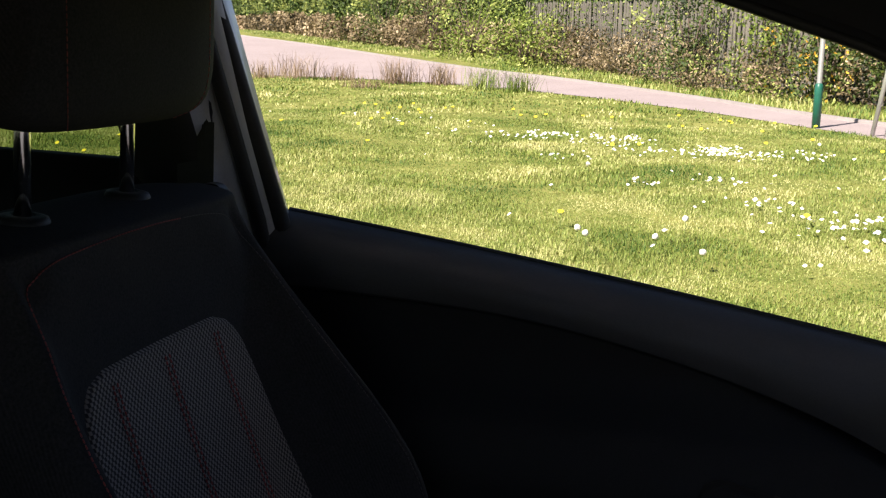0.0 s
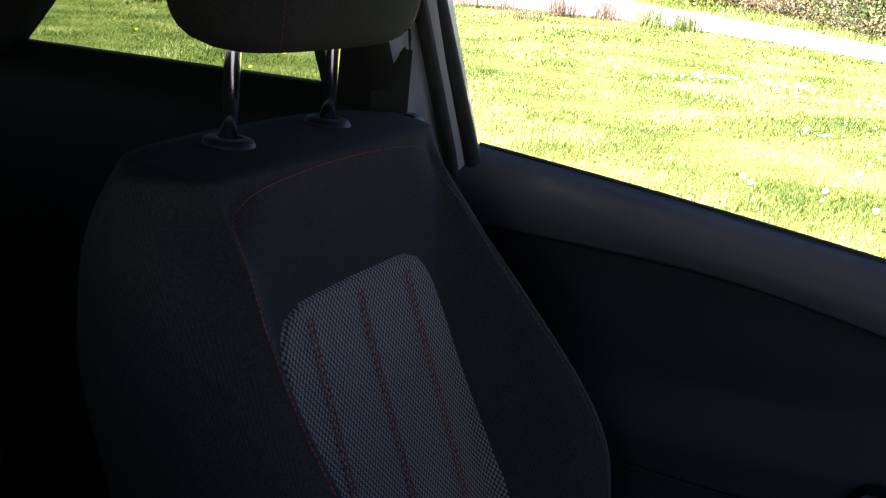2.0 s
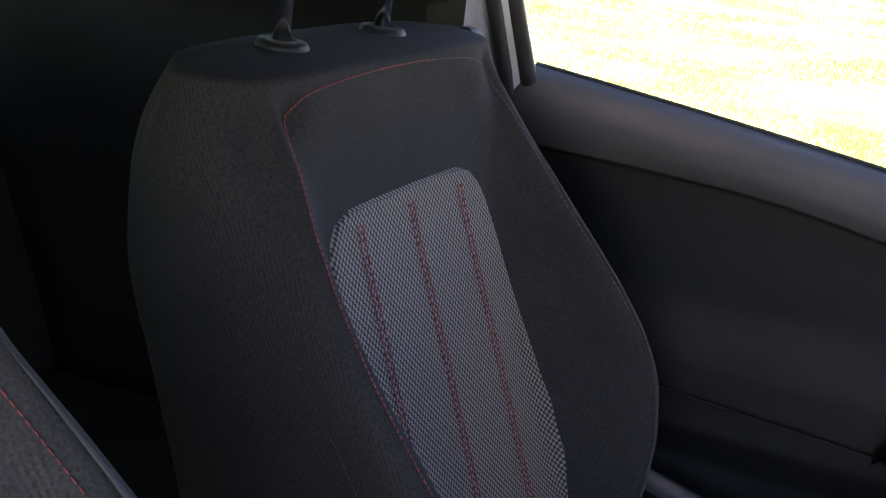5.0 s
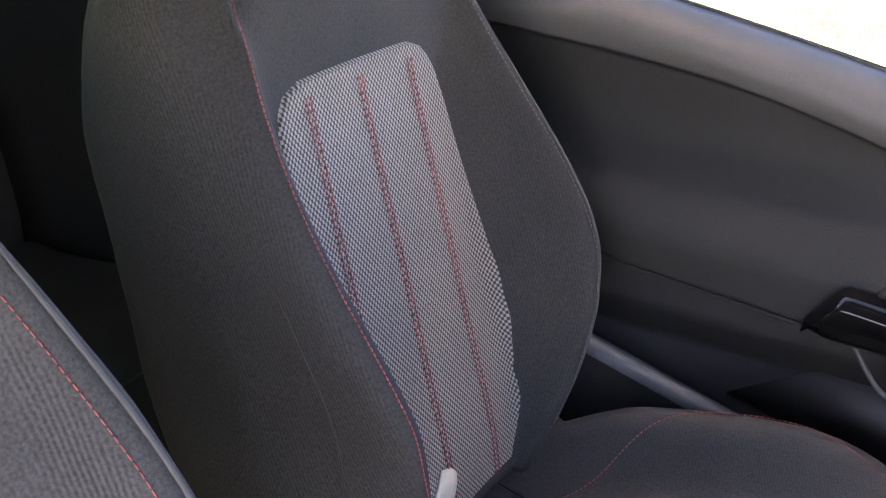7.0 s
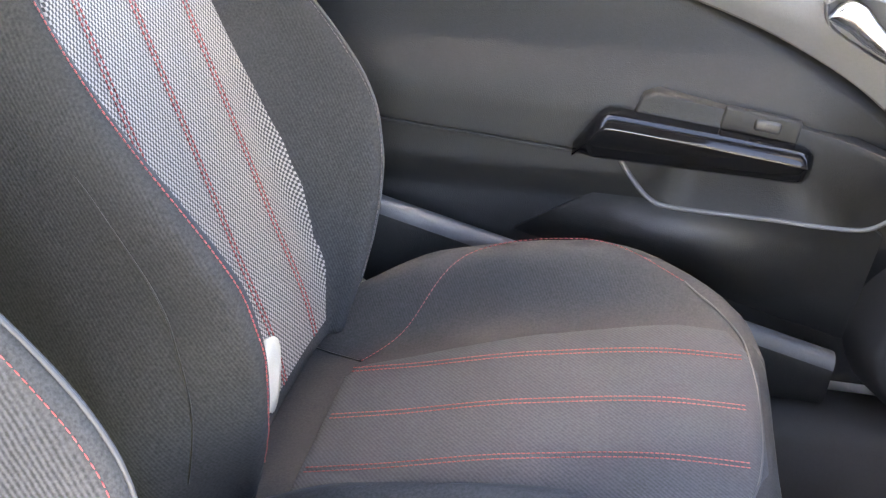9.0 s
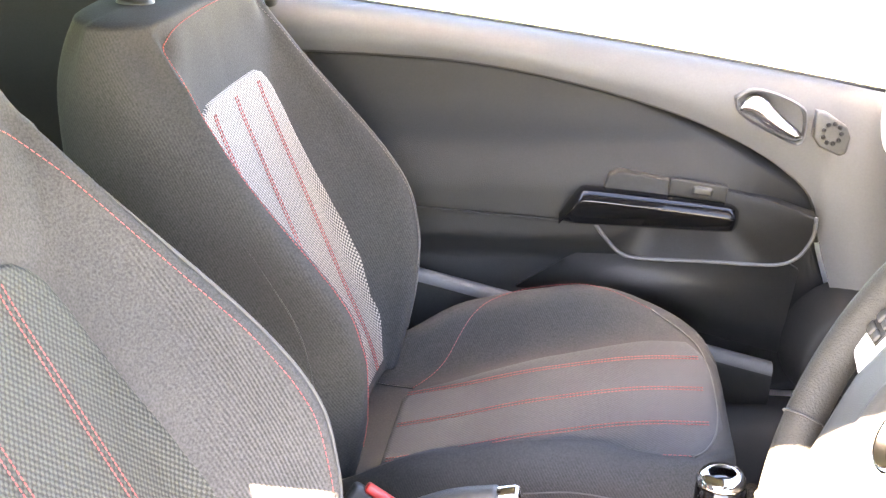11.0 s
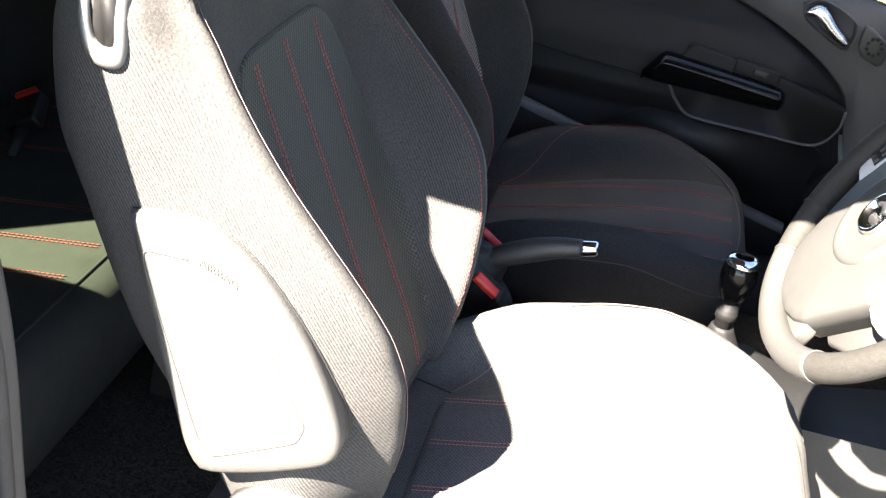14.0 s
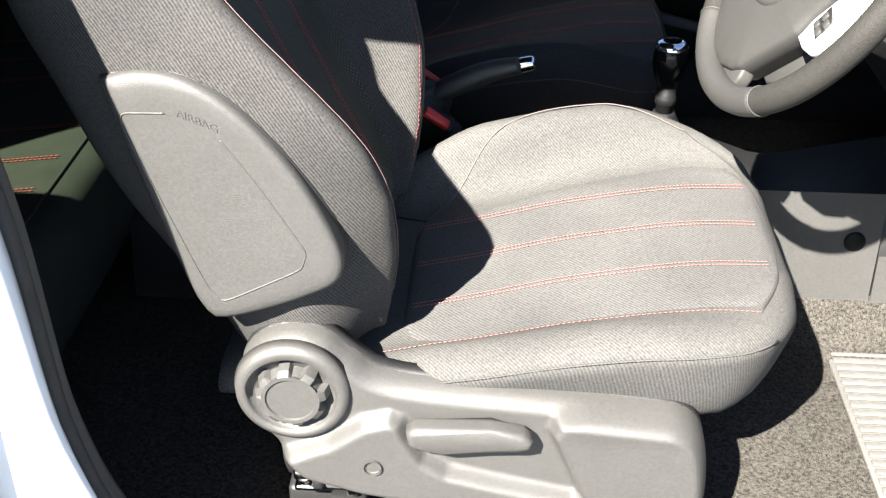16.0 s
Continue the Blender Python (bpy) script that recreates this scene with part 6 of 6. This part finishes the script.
for y in np.linspace(-0.60, 0.60, 30):
    rows.append([(x, y, z) for x, z in spline([(-0.86, 0.40), (-0.79, 0.52), (-0.86, 0.75), (-0.93, 0.93), (-0.97, 1.0), (-1.02, 0.98), (-1.0, 0.4)], 30)])
part("bench_backrest", grid(rows), PLAIN, bench)

# ---- driver's floor ----
mat = thing("floor_mat_pad", "pale ribbed rubber heel pad on the carpet", "floor mat", (0, 0, 0))
part("pad_base", box((0.34, 0.36, 0.006), (0.845, -0.292, 0.2935), 0.002), PAD, mat)
for k in range(22):
    bm = box((0.33, 0.0110, 0.004), (0, 0, 0), 0.002)
    part("rib", bm, PAD, mat, matrix=Matrix.Translation((0.845, -0.122 - k * 0.0162, 0.2985)))
side = thing("tunnel_side_panel", "grey plastic kick panel beside the tunnel", "panel", kind="structure")
part("kick_panel", grid([[(x, -0.132 + 0.016 * k, 0.350 + 0.17 * k) for k in np.linspace(0, 1, 6)] for x in np.linspace(0.50, 0.735, 8)]), PLASTIC, side)
part("kick_panel", grid([[(x, -0.133 + 0.008 * k, 0.350 + 0.075 * k) for k in np.linspace(0, 1, 6)] for x in np.linspace(0.738, 1.1, 8)]), PLASTIC, side)
# near-black disc painted in for the darkness of a small hole
part("panel_plug", lathe([(0.0, 0.002), (0.013, 0.002), (0.015, 0.0), (0.015, -0.004)], "y", 20, (0.700, -0.125, 0.447)), CUP, side, "small dark disc standing for a hole in the panel")
part("carpet_edge", grid([[(x, y, z) for y, z in spline([(-0.245, 0.2912), (-0.20, 0.296), (-0.155, 0.318), (-0.128, 0.360)], 10)] for x in np.linspace(0.30, 1.12, 16)]), CARPET, side, "carpet turned up along the tunnel")
for k, y in enumerate((-0.24, -0.34, -0.45)):
    ped = thing("pedal", "black rubber-faced foot pedal under the dashboard", "pedal", (1.0, y, 0.42), "foot pedals")
    part("pedal_arm", tube([(0.0, 0, 0.0), (0.06, 0, 0.16), (0.08, 0, 0.30)], 0.009, 8), PLASTIC_DARK, ped)
    part("pedal_pad", box((0.02, 0.06, 0.05), (-0.01, 0, 0.0), 0.006), RUBBER, ped)
